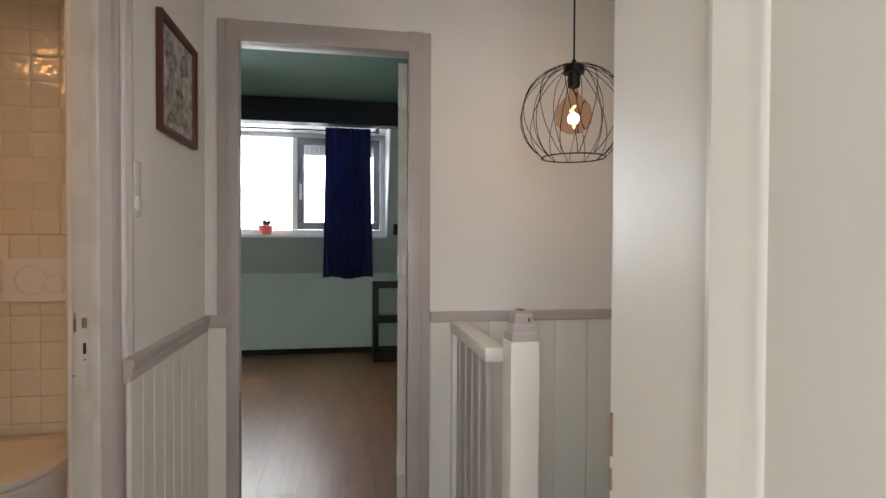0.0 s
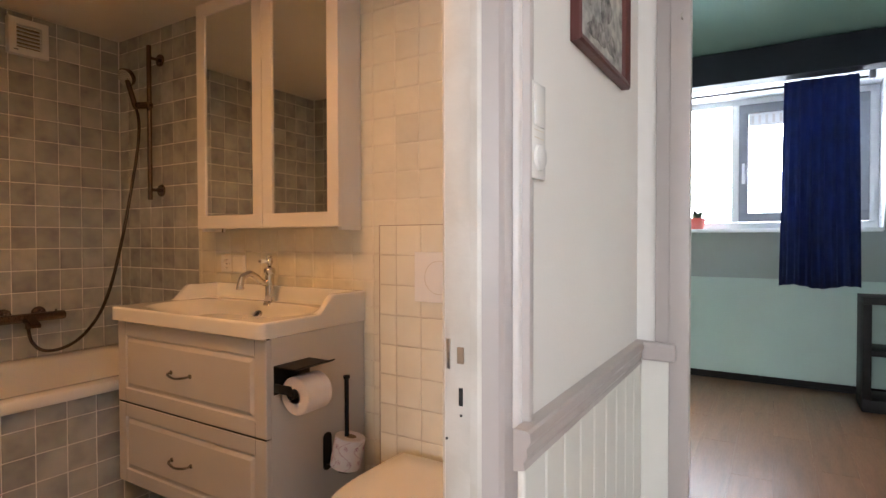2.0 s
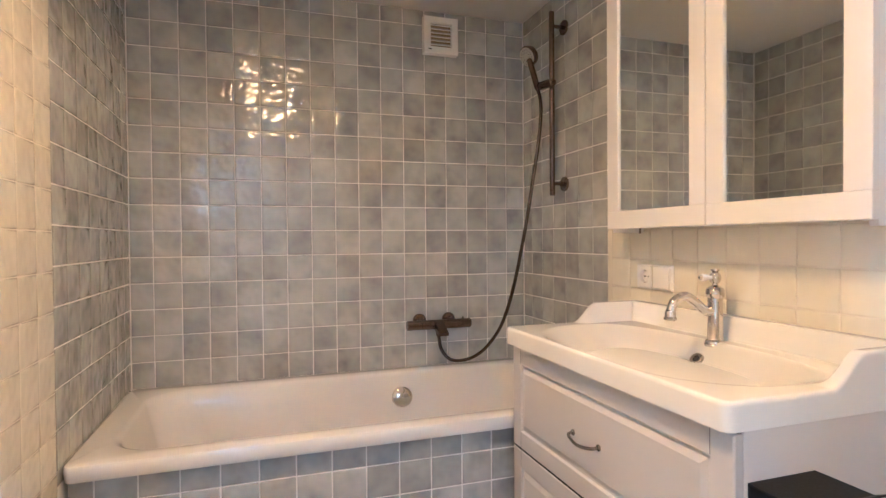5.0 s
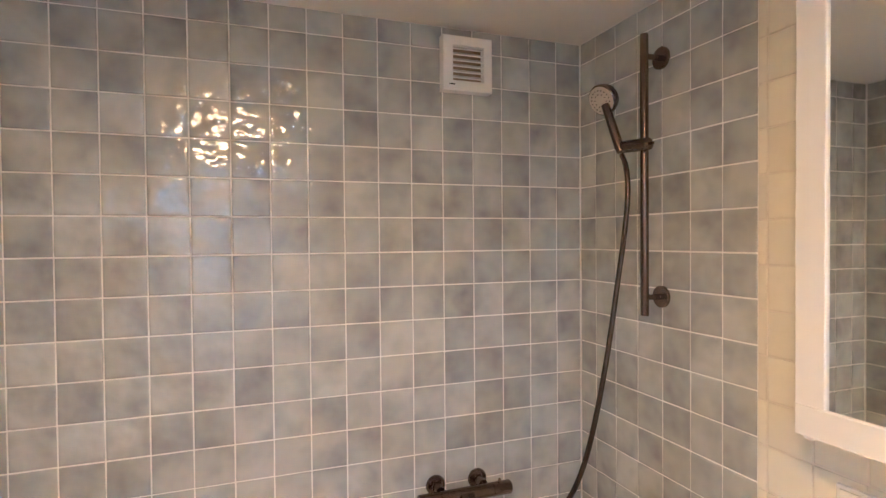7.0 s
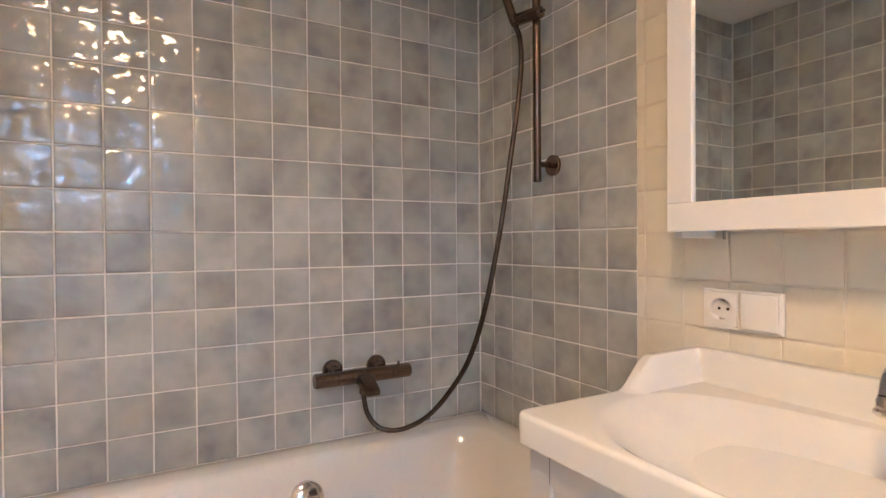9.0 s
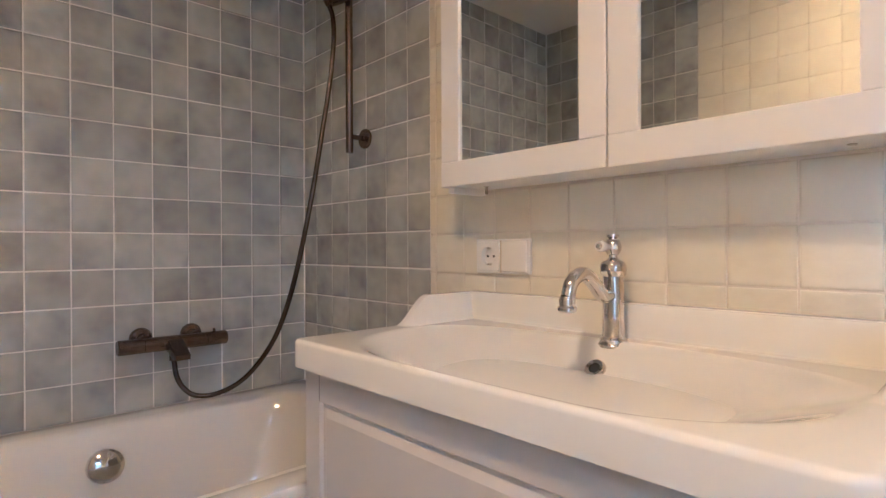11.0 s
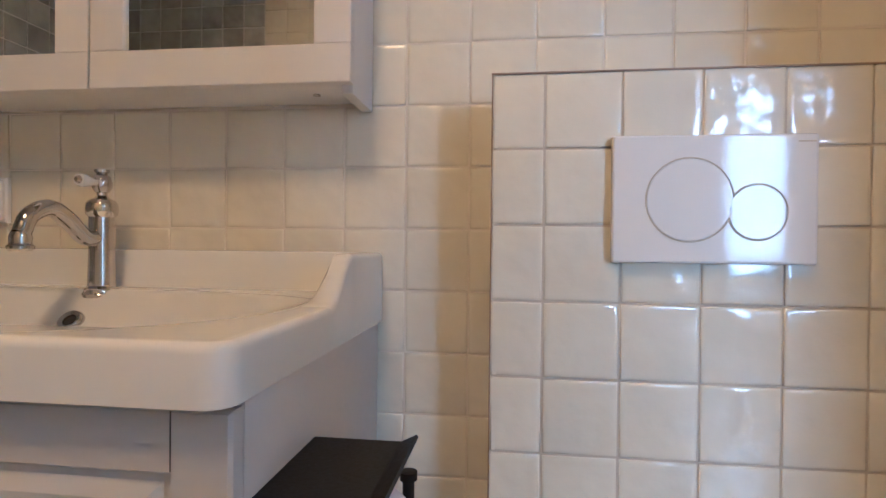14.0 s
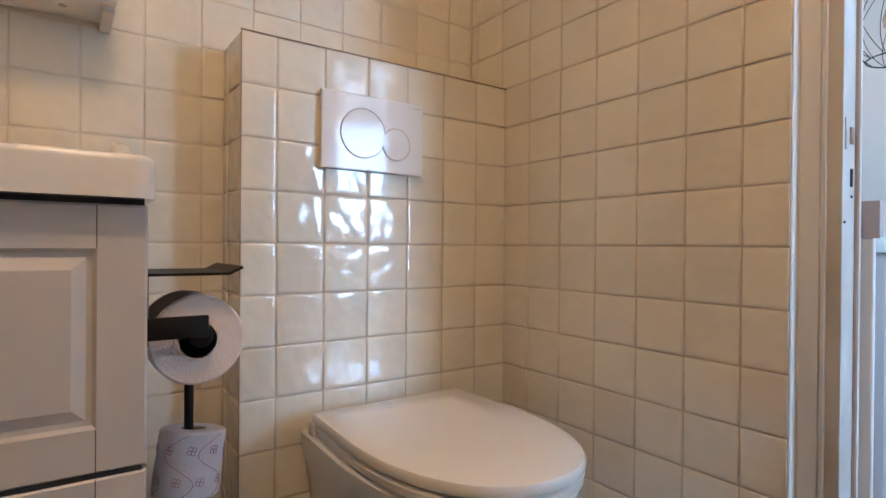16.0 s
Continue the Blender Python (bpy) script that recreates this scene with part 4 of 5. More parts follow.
part("drain_plug", lathe([(0, 0.008), (0.026, 0.006), (0.03, 0.001), (0.03, -0.002)], (1.27, -0.262, 0.847)), M_CHROME, basin)

tap = thing("mixer_tap", (1.262, -0.082, 0.933), "polished chrome classic tap with a white ceramic lever", "tap")
T = Vector((1.263, -0.080, 0.932))
part("body", lathe([(0, 0), (0.0265, 0.0), (0.0275, 0.005), (0.0245, 0.010), (0.0250, 0.014), (0.0200, 0.018), (0.0188, 0.060), (0.0188, 0.126), (0.0225, 0.130), (0.0235, 0.138), (0.0225, 0.147), (0.0195, 0.152), (0.011, 0.156), (0.0075, 0.160), (0.0075, 0.168), (0, 0.168)], T), M_CHROME, tap)
part("ball", lathe([(0, 0.163), (0.010, 0.165), (0.0145, 0.173), (0.0150, 0.180), (0.0120, 0.190), (0.007, 0.194), (0.011, 0.197), (0.011, 0.201), (0, 0.202)], T), M_CHROME, tap)
sp = spline([T + Vector((0, -0.012, 0.092)), T + Vector((0, -0.036, 0.094)), T + Vector((0, -0.066, 0.118)), T + Vector((0, -0.098, 0.134)), T + Vector((0, -0.130, 0.122)), T + Vector((0, -0.143, 0.097))], 6)
spout = part("spout", tube(sp, [0.0128 - 0.002 * abs(i / 30 - 0.4) for i in range(len(sp))], 16), M_CHROME, tap)
part("nozzle", lathe([(0, 0), (0.0130, 0), (0.0160, 0.003), (0.0160, 0.007), (0.0130, 0.010), (0.0135, 0.019), (0.0110, 0.026)], T + Vector((0, -0.144, 0.074))), M_CHROME, spout)
part("lever", lathe([(0.005, 0.010), (0.006, 0.020), (0.0095, 0.034), (0.0105, 0.042), (0.009, 0.047), (0, 0.048)], T + Vector((0, 0, 0.179)), (0, -1, 0.03), 16), M_PORC, tap, "white ceramic lever")
part("lever_tip", lathe([(0, 0.0525), (0.004, 0.052), (0.0065, 0.048), (0.0065, 0.046)], T + Vector((0, 0, 0.179)), (0, -1, 0.03), 14), M_CHROME, tap, "chrome lever tip with a red dot")

van = thing("vanity_unit", (1.27, -0.235, 0.265), "light grey lacquered wall-hung vanity with two panelled drawers", "vanity")
VX0, VX1, VY, VZ0, VZ1 = 0.853, 1.694, -0.448, 0.268, 0.892
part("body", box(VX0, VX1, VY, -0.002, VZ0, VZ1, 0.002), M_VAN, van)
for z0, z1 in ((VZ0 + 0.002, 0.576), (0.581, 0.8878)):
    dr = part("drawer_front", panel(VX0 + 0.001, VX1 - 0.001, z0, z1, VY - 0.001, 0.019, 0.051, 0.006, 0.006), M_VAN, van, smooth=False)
    for x in (VX0 + 0.0525, VX1 - 0.0525):
        for a, b in ((z0 + 0.002, z0 + 0.0505), (z1 - 0.0505, z1 - 0.002)):
            part("joint_line", box(x - 0.0006, x + 0.0006, VY - 0.0203, VY - 0.0195, a, b), M_STONE, dr, smooth=False)
    zc = z0 + 0.148
    bm = tube(spline([(1.200, VY - 0.018, zc), (1.202, VY - 0.034, zc - 0.001), (1.216, VY - 0.042, zc - 0.004), (1.255, VY - 0.046, zc - 0.009), (1.294, VY - 0.042, zc - 0.004), (1.308, VY - 0.034, zc - 0.001), (1.310, VY - 0.018, zc)], 5), 0.0042, 8)
    for x in (1.200, 1.310):
        lathe([(0, 0), (0.008, 0), (0.008, 0.004), (0.005, 0.006)], (x, VY - 0.019, zc), (0, -1, 0), 12, bm=bm)
    part("handle", bm, M_NICKEL, dr, "curved chrome handle")
# dark strips painted in as the shade under the basin and between drawers
part("top_gap", box(VX0 + 0.004, VX1 - 0.004, VY - 0.010, VY - 0.001, 0.8883, 0.8943), M_DARK, van, smooth=False)
part("drawer_gap", box(VX0 + 0.006, VX1 - 0.006, VY - 0.0185, VY - 0.001, 0.5758, 0.5812), M_DARK, van, smooth=False)

cab = thing("mirror_cabinet", (1.27, -0.06, 1.247), "white lacquered wall cabinet with two mirrored doors", "cabinet")
KX0, KX1, KZ0, KZ1, KYF = 0.864, 1.683, 1.247, 2.215, -0.130
for x in (KX0 + 0.002, KX1 - 0.020):
    part("side_panel", box(x, x + 0.018, KYF + 0.020, -0.001, KZ0 - 0.012, KZ1, 0.002), M_CAB, cab)
part("bottom_panel", box(KX0 + 0.02, KX1 - 0.02, KYF + 0.020, -0.001, KZ0 + 0.002, KZ0 + 0.02, 0.001), M_CAB, cab)
part("top_panel", box(KX0 + 0.02, KX1 - 0.02, KYF + 0.020, -0.001, KZ1 - 0.02, KZ1 - 0.001, 0.001), M_CAB, cab)
part("back_panel", box(KX0 + 0.02, KX1 - 0.02, -0.012, -0.002, KZ0 + 0.02, KZ1 - 0.02), M_CAB, cab)
for x0, x1 in ((KX0, 1.2785), (1.2815, KX1)):
    st = 0.055
    bm = box(x0, x1, KYF, KYF + 0.019, KZ0, KZ0 + st, 0.002)
    box(x0, x1, KYF, KYF + 0.019, KZ1 - st, KZ1, 0.002, bm=bm)
    box(x0, x0 + st, KYF + 0.0005, KYF + 0.019, KZ0 + st, KZ1 - st, 0.002, bm=bm)
    box(x1 - st, x1, KYF + 0.0005, KYF + 0.019, KZ0 + st, KZ1 - st, 0.002, bm=bm)
    d = part("cabinet_door", bm, M_CAB, cab, smooth=False)
    part("mirror", box(x0 + st - 0.004, x1 - st + 0.004, KYF + 0.007, KYF + 0.011, KZ0 + st - 0.004, KZ1 - st + 0.004), M_SILVER, d, "clear mirror glass", smooth=False)
for x in (KX0 + 0.075, KX1 - 0.075):
    part("fixing_hole", lathe([(0, 0), (0.006, 0), (0.006, 0.002), (0, 0.002)], (x, -0.06, KZ0 + 0.0005), seg=10), M_STEEL, cab)

part("pin", lathe([(0, 0), (0.0030, 0), (0.0030, -0.016), (0.0022, -0.017), (0, -0.017)], (KX0 + 0.075, -0.06, KZ0 + 0.001), seg=10), M_NICKEL, cab)
sock = thing("wall_socket", (0.939, 0, 1.090), "white double plate with a wall socket and a switch", "socket")
SCX, SCZ = 0.900, 1.0905
ring = []
for u0, u1, v0, v1, d in ((0.858, 1.020, 1.050, 1.131, -0.0002), (0.858, 1.020, 1.050, 1.131, -0.0075), (0.8605, 1.0175, 1.0525, 1.1285, -0.010), (SCX - 0.0345, SCX + 0.0345, SCZ - 0.0345, SCZ + 0.0345, -0.010), (SCX - 0.0345, SCX + 0.0345, SCZ - 0.0345, SCZ + 0.0345, -0.001)):
    ring.append([(u0, d, v0), (u1, d, v0), (u1, d, v1), (u0, d, v1)])
part("plate", loft(ring), M_PLAST, sock, smooth=False)
turn_ = [2 * math.pi * k / 48 for k in range(48)]
ring = []
for half, d in ((0.0340, -0.0085), (0.0340, -0.0125), (0.0330, -0.0135)):
    ring.append([(SCX + half * min(1 / max(abs(math.cos(a)), abs(math.sin(a))), 1.36) * math.cos(a), d, SCZ + half * min(1 / max(abs(math.cos(a)), abs(math.sin(a))), 1.36) * math.sin(a)) for a in turn_])
for rad, d in ((0.0228, -0.0135), (0.0218, -0.0126), (0.0205, -0.0025), (0.0005, -0.0025)):
    ring.append([(SCX + rad * math.cos(a), d, SCZ + rad * math.sin(a)) for a in turn_])
so = part("socket", loft(ring, cap_first=False), M_PLAST, sock)
for dx in (-0.0095, 0.0095):
    part("pin_hole", lathe([(0, 0.001), (0.0030, 0.001), (0.0030, -0.001)], (SCX + dx, -0.0030, SCZ), (0, -1, 0), 10), M_DARK, so)
for dz in (-0.0190, 0.0190):
    part("earth_clip", box(SCX - 0.003, SCX + 0.003, -0.0125, -0.0026, SCZ + dz - 0.002, SCZ + dz + 0.002), M_STEEL, so)
part("rocker", box(0.9415, 1.0145, -0.0155, -0.008, 1.055, 1.126, 0.004), M_PLAST, sock)
part("gap", box(0.9355, 0.9400, -0.0108, -0.0095, 1.053, 1.128), M_GROUT2, sock, smooth=False)

# shower rail, hand shower, hose
rail = thing("shower_rail", (0.385, -0.06, 1.40), "brushed bronze shower rail with slider and round wall brackets", "shower rail")
part("bar", lathe([(0, 0), (0.0105, 0.0005), (0.011, 0.002), (0.011, 0.757), (0.0105, 0.759), (0, 0.7595)], (0.385, -0.060, 1.397), seg=20), M_BRONZE, rail)
for z in (1.447, 2.098):
    br = part("bracket", lathe([(0, 0.004), (0.030, 0.004), (0.030, 0.011), (0.028, 0.013), (0, 0.013)], (0.385, 0.004, z), (0, -1, 0), 28), M_BRONZE, rail)
    part("arm", tube([(0.385, -0.006, z), (0.385, -0.056, z)], 0.0075, 14), M_BRONZE, br)
part("slider", tube([(0.425, -0.075, 1.856), (0.422, -0.076, 1.856), (0.418, -0.076, 1.856), (0.335, -0.092, 1.860), (0.330, -0.093, 1.860)], [0.012, 0.016, 0.017, 0.017, 0.014], 18), M_BRONZE, rail)
part("slider_knob", lathe([(0, 0), (0.004, 0), (0.004, 0.01), (0, 0.011)], (0.425, -0.075, 1.856), (1, 0.15, 0), 10), M_BRONZE, rail)

hs = thing("hand_shower", (0.33, -0.10, 1.86), "brushed bronze hand shower with a pale spray face", "shower head")
H0, H1 = Vector((0.338, -0.100, 1.846)), Vector((0.288, -0.112, 1.985))
part("handle", tube([H0, H0 + (H1 - H0) * 0.1, H0 + (H1 - H0) * 0.6, H1], [0.0105, 0.013, 0.0125, 0.012], 16), M_BRONZE, hs)
FN = Vector((0.20, -0.85, -0.45)).normalized()
FC = Vector((0.275, -0.108, 2.005))
hd = part("head", lathe([(0, -0.026), (0.020, -0.025), (0.040, -0.014), (0.045, 0.002), (0.0445, 0.010), (0.041, 0.013)], FC, FN, 28), M_BRONZE, hs)
part("spray_face", lathe([(0.0415, 0.010), (0.0405, 0.014), (0.034, 0.0155), (0, 0.016)], FC, FN, 28), mat("pale_spray_plate", (0.50, 0.46, 0.40), (0.44, 0.40, 0.35), 30, 0.35), hd, "pale grey spray face")
q = Vector((0, 0, 1)).rotation_difference(FN)
for ringr, cnt in ((0.030, 18), (0.019, 10)):
    for i in range(cnt):
        a = 2 * math.pi * i / cnt
        p = FC + q @ Vector((ringr * math.cos(a), ringr * math.sin(a), 0.0155))
        part("nozzle", lathe([(0, 0.002), (0.0016, 0.002), (0.0019, 0), (0.0019, -0.001)], p, FN, 6), M_DARK, hd)

hose = thing("shower_hose", (0.1, -0.3, 0.65), "dark metal shower hose hanging in a loop", "hose")
HP = spline([(0.342, -0.100, 1.838), (0.362, -0.102, 1.80), (0.374, -0.106, 1.73), (0.372, -0.116, 1.62), (0.370, -0.135, 1.50), (0.372, -0.178, 1.27), (0.352, -0.217, 1.05), (0.302, -0.235, 0.91), (0.225, -0.245, 0.81), (0.175, -0.295, 0.725), (0.140, -0.360, 0.685), (0.110, -0.420, 0.685), (0.090, -0.456, 0.73), (0.080, -0.466, 0.80)], 10)
part("tube", tube(HP, 0.0072, 10), M_HOSE, hose)

mix = thing("bath_mixer", (0.07, -0.457, 0.83), "brushed bronze thermostatic bath mixer with spout", "tap")
MZ, MX = 0.838, 0.068
bar = [(0, 0), (0.019, 0.0005), (0.021, 0.003), (0.021, 0.062), (0.0195, 0.063), (0.0195, 0.066), (0.021, 0.067), (0.021, 0.233), (0.0195, 0.234), (0.0195, 0.237), (0.021, 0.238), (0.021, 0.295), (0.019, 0.298), (0, 0.298)]
part("bar", lathe(bar, (MX, -0.607, MZ), (0, 1, 0), 26), M_BRONZE, mix)
for y in (-0.532, -0.392):
    part("wall_rosette", lathe([(0, 0), (0.031, 0.0), (0.031, 0.006), (0.027, 0.012), (0.016, 0.014), (0.014, 0.05), (0, 0.05)], (0.0, y, MZ + 0.012), (1, 0, 0), 26), M_BRONZE, mix)
bm = prism([(MX - 0.01, MZ - 0.02), (MX + 0.02, MZ + 0.012), (MX + 0.085, MZ - 0.026), (MX + 0.083, MZ - 0.040), (MX + 0.062, MZ - 0.040)], "y", -0.482, -0.440, 0.004)
part("spout", bm, M_BRONZE, mix)
part("hose_nut", lathe([(0, 0), (0.0105, 0), (0.0105, 0.028), (0.009, 0.03), (0, 0.03)], (0.080, -0.466, MZ - 0.05), seg=14), M_BRONZE, mix)
part("knob_pin", tube([(MX, -0.345, MZ + 0.018), (MX, -0.345, MZ + 0.030)], 0.004, 8), M_BRONZE, mix)

# extractor fan
fan = thing("extractor_fan", (0, -0.425, 2.146), "square white plastic extractor fan with horizontal louvres", "fan")
FY0, FY1, FZ0, FZ1 = -0.506, -0.344, 2.062, 2.229
ring = []
for i, d in ((0, 0.0), (0, 0.033), (0.003, 0.037), (0.030, 0.037), (0.032, 0.018)):
    ring.append([(d, FY0 + i, FZ0 + i), (d, FY1 - i, FZ0 + i), (d, FY1 - i, FZ1 - i), (d, FY0 + i, FZ1 - i)])
part("housing", loft(ring, cap_last=False), M_PLAST, fan, smooth=False)
# brown sheet behind the slats, its colour standing for shade in the housing
part("dark_inside", box(0.014, 0.018, FY0 + 0.031, FY1 - 0.031, FZ0 + 0.031, FZ1 - 0.031), M_CORE, fan, smooth=False)
for i in range(6):
    z = FZ0 + 0.037 + i * 0.0175
    part("slat", prism([(0.020, z + 0.0095), (0.033, z), (0.035, z + 0.003), (0.022, z + 0.0125)], "y", FY0 + 0.031, FY1 - 0.031), M_PLAST, fan, smooth=False)
part("brand_mark", box(0.037, 0.0374, FY0 + 0.018, FY0 + 0.036, FZ0 + 0.016, FZ0 + 0.020), M_DARK, fan, smooth=False)

# ceiling lamp
cl = thing("ceiling_light", (1.62, -1.15, CEIL), "flat round white ceiling lamp with warm light", "lamp")
part("rim", lathe([(0.165, 0.0), (0.165, -0.012), (0.160, -0.016), (0.150, -0.016), (0.150, 0.0)], (1.62, -1.15, CEIL), seg=36), M_PLAST, cl)
part("diffuser", lathe([(0.150, -0.004), (0.148, -0.011), (0, -0.012)], (1.62, -1.15, CEIL), seg=36), M_LED, cl)

# toilet, its boxed-in cistern and flush plate
QX, QY, QZ = 1.881, -0.147, 1.247
cist = solid("cistern_box", box(QX + 0.004, EX, QY + 0.004, 0.003, 0, QZ - 0.004), M_GROUT2, "tiled boxed-in cistern wall in cream-white glazed tiles", "cistern box", "structure")
M_TRIM_SHADE = mat("brown_edge_sealant", (0.36, 0.27, 0.19), (0.27, 0.20, 0.14), 30, 0.6, bump=0.2, bscale=200)
# brown trim along the top edge
part("edge_strip", box(QX - 0.001, EX - 0.002, QY - 0.0004, QY + 0.003, QZ - 0.0020, QZ + 0.0004, 0.0004, 1), M_TRIM_SHADE, cist, "thin brown line for edge trim and corner shade", smooth=False)
# upright brown line painted in for the shadow at the tiled corner
part("edge_strip", box(QX - 0.0004, QX + 0.0014, QY - 0.0002, QY + 0.0020, 0.0, QZ - 0.003, 0.0003, 1), M_TRIM_SHADE, cist, "thin brown line for edge trim and corner shade", smooth=False)
plate = thing("flush_plate", (2.157, QY, 1.079), "white plastic flush plate with two round buttons", "flush plate")
part("plate", box(2.034, 2.276, QY - 0.014, QY - 0.0005, 1.000, 1.160, 0.003), M_PLAST, plate, smooth=False)
for cx_, cz_, r_ in ((2.127, 1.079, 0.052), (2.2065, 1.064, 0.0345)):
    groove = lathe([(r_ + 0.0012, 0.0002), (r_ + 0.0012, 0.0010), (r_ - 0.0002, 0.0010), (r_ - 0.0002, 0.0002)], (cx_, QY - 0.0138, cz_), (0, -1, 0), 40)
    bt = part("button", lathe([(r_ - 0.0008, 0.0), (r_ - 0.0008, 0.0009), (r_ - 0.0018, 0.0013), (0, 0.0013)], (cx_, QY - 0.0136, cz_), (0, -1, 0), 40), M_PLAST, plate, smooth=False)
    part("button_gap", groove, M_GROUT2, bt)
part("brand_mark", box(2.252, 2.272, QY - 0.0146, QY - 0.0138, 1.1495, 1.1510), M_GROUT2, plate, smooth=False)

wc = thing("toilet", (2.185, -0.40, 0.2), "white wall-hung toilet with closed lid", "toilet")
WX = 2.182


def d_loop(w, y_back, y_front, z, n=48, sq=2.3):
    """A D-shaped outline: straight at the back, rounded to the front."""
    z += 0.008 if z > 0.35 else 0.0
    y_front += 0.010
    out = []
    for i in range(n + 1):
        a = math.pi * i / n
        c, s = math.cos(a), math.sin(a)
        out.append((WX + w * abs(c) ** (2 / sq) * (1 if c >= 0 else -1), y_back - 0.18 - (y_back - 0.18 - y_front) * abs(s) ** (2 / sq), z))
    return [(WX + w * 0.965, y_back, z), *out, (WX - w * 0.965, y_back, z)]


part("bowl", loft([d_loop(0.105, QY, -0.412, 0.075), d_loop(0.118, QY, -0.452, 0.085), d_loop(0.132, QY, -0.512, 0.16), d_loop(0.155, QY, -0.592, 0.27), d_loop(0.172, QY, -0.650, 0.38), d_loop(0.184, QY, -0.664, 0.43), d_loop(0.186, QY, -0.666, 0.462), d_loop(0.182, QY - 0.002, -0.660, 0.467)]), M_PORC, wc)
part("seat", loft([d_loop(0.174, -0.207, -0.664, 0.468), d_loop(0.180, -0.204, -0.670, 0.471), d_loop(0.181, -0.204, -0.672, 0.483), d_loop(0.176, -0.206, -0.666, 0.487)]), M_SEAT, wc, "white plastic seat")
part("lid", loft([d_loop(0.172, -0.200, -0.662, 0.489), d_loop(0.182, -0.196, -0.673, 0.492), d_loop(0.1835, -0.195, -0.675, 0.503), d_loop(0.180, -0.196, -0.672, 0.509), d_loop(0.170, -0.200, -0.660, 0.512), d_loop(0.10, -0.272, -0.552, 0.5135)]), M_SEAT, wc, "white closed lid")
for x in (WX - 0.16, WX + 0.16):
    part("hinge", box(x - 0.02, x + 0.02, -0.208, -0.180, 0.474, 0.500, 0.006), M_SEAT, wc)

# roll holder on the side of the vanity
hold = thing("toilet_roll_holder", (1.70, -0.40, 0.74), "matt black toilet roll holder with a small shelf", "roll holder")
VS = VX1 - 0.001
part("back_plate", box(VS, VS + 0.004, -0.440, -0.288, 0.714, 0.804, 0.001), M_BLACK, hold)
bm = prism([(VS, 0.802), (VS + 0.100, 0.802), (VS + 0.118, 0.811), (VS + 0.116, 0.814), (VS + 0.099, 0.8055), (VS, 0.8055)], "y", -0.440, -0.288)
part("shelf", bm, M_BLACK, hold, smooth=False)
bm = box(VS + 0.002, VS + 0.074, -0.440, -0.432, 0.722, 0.750, 0.001)
lathe([(0, 0), (0.0155, 0), (0.0155, 0.122), (0, 0.122)], (VS + 0.066, -0.4325, 0.7225), (0, 1, 0), 20, bm=bm)
part("arm", bm, M_BLACK, hold)


def paper_roll(name, at, axis, length, r, core, label, printed):
    p = thing(name, at, label, "toilet roll")
    a = Vector(axis).normalized()
    c = Vector(at) - a * length / 2
    prof = [(core, 0), (r - 0.003, 0), (r, 0.003), (r + 0.0006, length * 0.3), (r - 0.0004, length * 0.7), (r, length - 0.003), (r - 0.003, length), (core, length)]
    part("paper", lathe(prof + [(core, 0)], c, axis, 40), M_PAPER, p)
    part("core", lathe([(core, 0.001), (core - 0.0015, 0.001), (core - 0.0015, length - 0.001), (core, length - 0.001)], c, axis, 24), M_CORE, p, "brown cardboard core")
    if printed:
        qq = Vector((0, 0, 1)).rotation_difference(a)
        for k in range(9):
            for j in range(2):
                th, h = 2 * math.pi * (k + 0.5 * j) / 9, length * (0.27 + 0.46 * j)
                for s in range(4):
                    b = s * math.pi / 2 + 0.6
                    loop_ = []
                    for i in range(8):
                        g = 2 * math.pi * i / 8
                        u, v = 0.0042 * math.cos(b) + 0.0034 * math.cos(g), 0.0042 * math.sin(b) + 0.0034 * math.sin(g)
                        loop_.append(c + qq @ Vector(((r + 0.0004) * math.cos(th + u / r), (r + 0.0004) * math.sin(th + u / r), h + v)))
                    part("flower_print", tube(loop_, 0.0006, 4, closed=True), M_PINK, p)
        for k in range(6):
            line = [c + qq @ Vector(((r + 0.0003) * math.cos(2 * math.pi * k / 6 + 0.5 * math.sin(u * 7)), (r + 0.0003) * math.sin(2 * math.pi * k / 6 + 0.5 * math.sin(u * 7)), length * u)) for u in (0.04 + 0.92 * i / 16 for i in range(17))]
            part("printed_line", tube(line, 0.0006, 4), M_PINK, p)
    return p


paper_roll("toilet_roll", (VS + 0.066, -0.362, 0.7145), (0, 1, 0), 0.105, 0.060, 0.024, "white toilet roll on the black holder", False)
spare = thing("spare_roll_stand", (VS + 0.09, -0.20, 0.39), "matt black upright spare roll holder on the vanity side", "roll holder")
part("bracket", loft([[(VS + d, v, w) for v, w in rounded(-0.205, 0.462, 0.020 - e, 0.066 - e, 0.019 - e, 6)] for d, e in ((0, 0), (0.004, 0), (0.005, 0.001))]), M_BLACK, spare)
part("foot", lathe([(0, 0), (0.032, 0), (0.032, 0.005), (0, 0.005)], (VS + 0.092, -0.205, 0.4155), seg=28), M_BLACK, spare)
part("foot_arm", box(VS + 0.003, VS + 0.09, -0.215, -0.195, 0.4160, 0.4200), M_BLACK, spare, smooth=False)
part("pole", lathe([(0, 0), (0.0075, 0), (0.0075, 0.307), (0.011, 0.308), (0.011, 0.318), (0, 0.319)], (VS + 0.092, -0.205, 0.420), seg=16), M_BLACK, spare)
paper_roll("spare_toilet_roll", (VS + 0.094, -0.203, 0.4790), (0.14, 0.11, 1), 0.105, 0.052, 0.021, "white toilet roll with pink flower print on the stand", True)

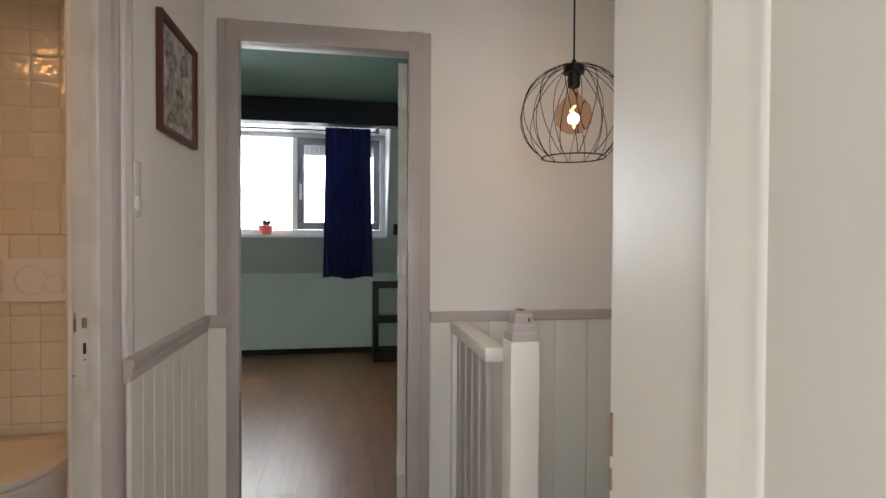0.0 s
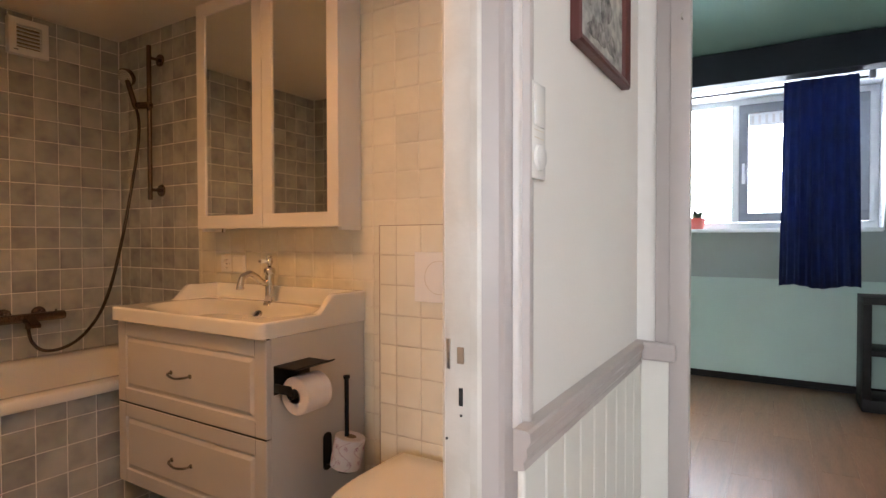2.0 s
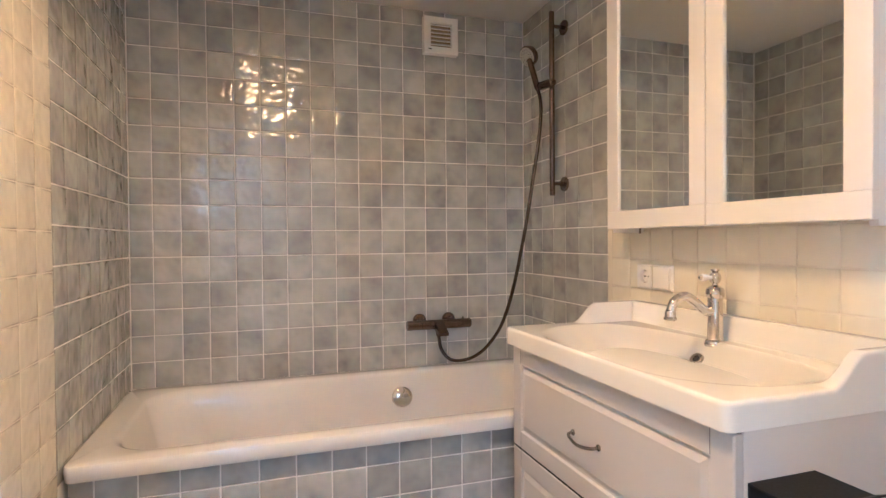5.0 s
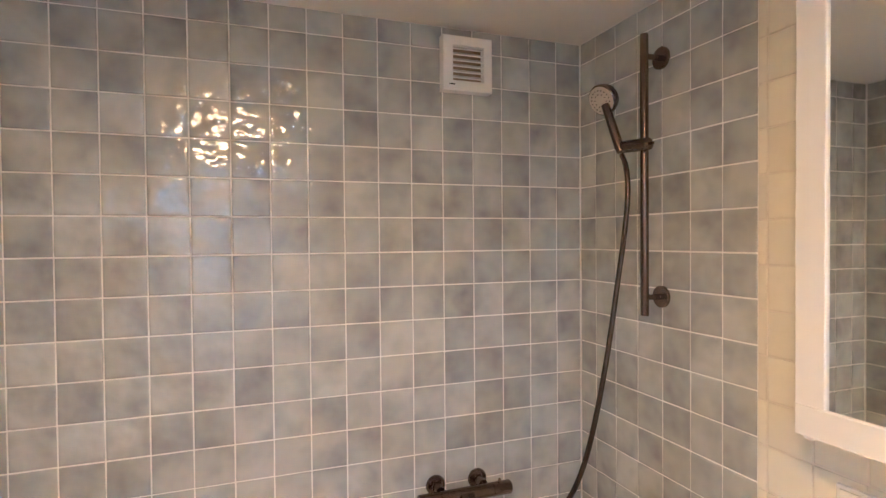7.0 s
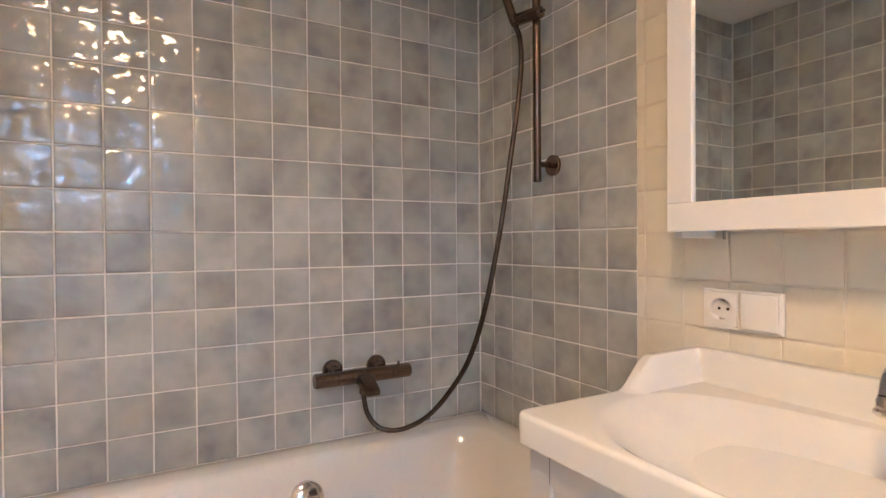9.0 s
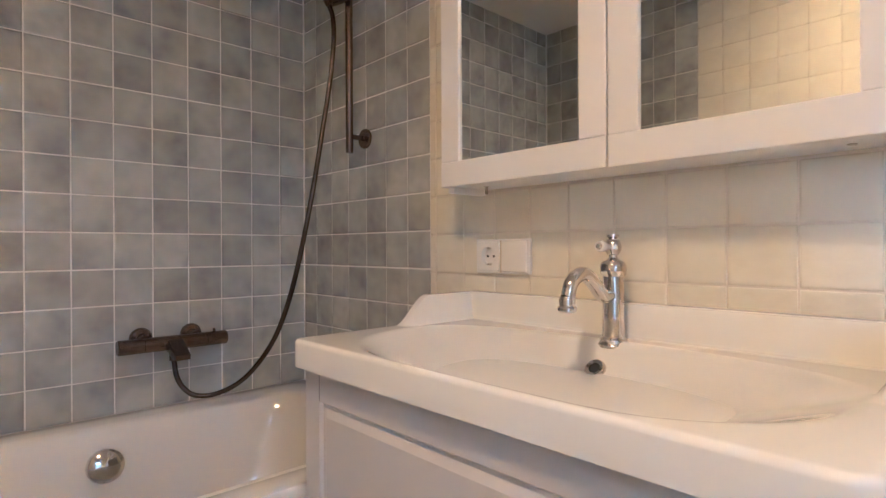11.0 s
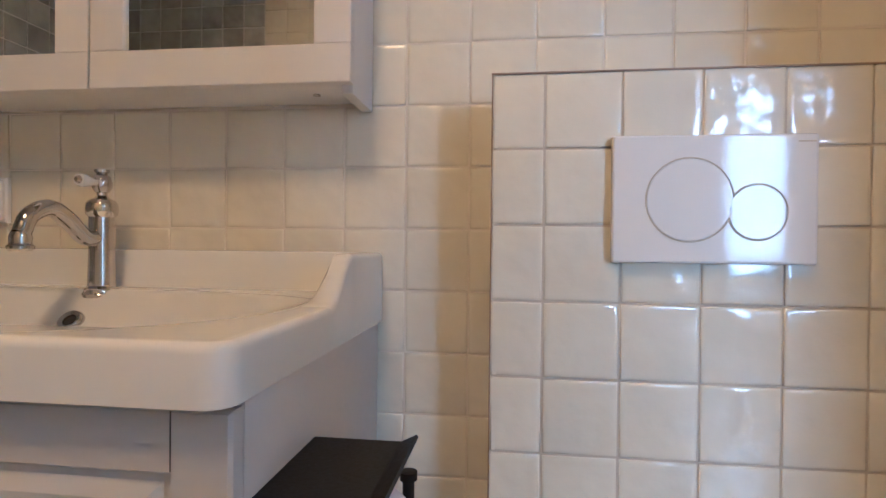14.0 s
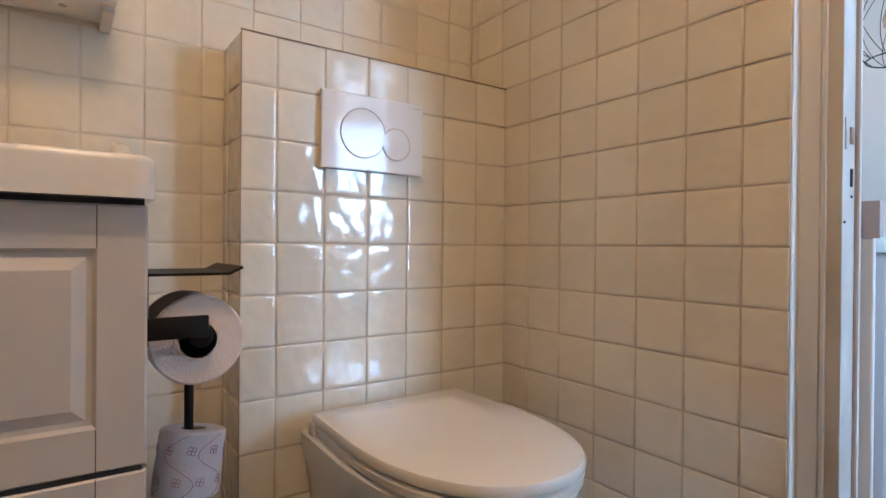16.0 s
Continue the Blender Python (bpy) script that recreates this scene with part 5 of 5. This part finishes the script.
# ---- tiles and floor boards ----
ZW = steps_from(1.572, 0.1036, 0.60, CEIL)
tiling(wall_w, (-0.004, 0, 0), (0, 1, 0), (0, 0, 1), steps_from(-0.598, 0.1020, SY, -0.598) + steps_from(-0.598, 0.1012, -0.598, 0)[1:], ZW, M_GREY)
tiling(wall_n, (0, 0.004, 0), (1, 0, 0), (0, 0, 1), steps_from(0.582, 0.1, 0, 0.678), ZW, M_GREY)
tiling(wall_s, (0, SY - 0.004, 0), (-1, 0, 0), (0, 0, 1), steps_from(-0.70, 0.1015, -0.80, 0), ZW, M_GREY)
tiling(bath_panel, (0.748, 0, 0), (0, 1, 0), (0, 0, 1), steps_from(-0.499, 0.1034, SY + 0.004, -0.004), steps_from(0.525, 0.1015, 0, 0.598), M_GREY)
ZN = steps_from(1.145, 0.1003, 0.0, CEIL)
tiling(wall_nw, (0, 0.004, 0), (1, 0, 0), (0, 0, 1), steps_from(1.737, 0.1035, 0.678, EX), ZN, M_WHITE, gap=0.0030, t=0.0027,
       skip=lambda u, v: (u > QX + 0.03 and v < QZ - 0.08) or (0.88 < u < 1.66 and (v < 0.86 or v > 1.4)))
ZE = steps_from(0.646, 0.1003, 0.0, CEIL)
tiling(grout_e, (EX, 0, 0), (0, -1, 0), (0, 0, 1), steps_from(0.332, 0.1015, 0.0, 0.812), ZE, M_WHITE, gap=0.0030, t=0.0026, skip=lambda u, v: u < 0.13 and v < QZ - 0.08)
tiling(cist, (0, QY + 0.004, 0), (1, 0, 0), (0, 0, 1), steps_from(1.950, 0.0985, QX, EX - 0.002), steps_from(0.646, 0.1003, 0.0, QZ), M_WHITE, gap=0.0030, t=0.0027)
tiling(cist, (QX + 0.004, 0, 0), (0, -1, 0), (0, 0, 1), [0.002, 0.042, 0.1465], steps_from(0.646, 0.1003, 0.0, QZ), M_WHITE, gap=0.0030, t=0.0027)
tiling(cist, (0, 0, QZ - 0.004), (1, 0, 0), (0, 1, 0), steps_from(1.950, 0.0985, QX, EX - 0.002), [QY + 0.002, -0.045, -0.002], M_WHITE, gap=0.0030, t=0.0027)
tiling(wall_sw, (0, SY - 0.004, 0), (-1, 0, 0), (0, 0, 1), steps_from(-0.80, 0.1025, -EX, -0.80), steps_from(1.144, 0.1015, 0.0, CEIL), M_WHITE, gap=0.0030, t=0.0027,
       skip=lambda u, v: u < -1.86 and v < 0.5)
BOARDS = {}
for col in range(-5, 20):
    x0 = 1.62 + col * 0.187
    y = HY + 0.06 - (col * 0.47) % 1.2
    while y < KY:
        y0, y1 = max(y, 0.0), min(y + 1.2, KY - 0.002)
        if y1 - y0 > 0.02:
            key = round(y1 - y0, 3)
            if key not in BOARDS:
                b = box(-0.0933, 0.0933, -key / 2 + 0.0002, key / 2 - 0.0002, -0.004, 0.004, 0.0005, 1)
                me = bpy.data.meshes.new("board")
                b.to_mesh(me)
                b.free()
                me.materials.append(M_LAMINATE)
                BOARDS[key] = me
            ob = new("board", BOARDS[key])
            ob.parent = floor_bed
            ob.location = (x0, (y0 + y1) / 2, -0.0038)
        y += 1.2
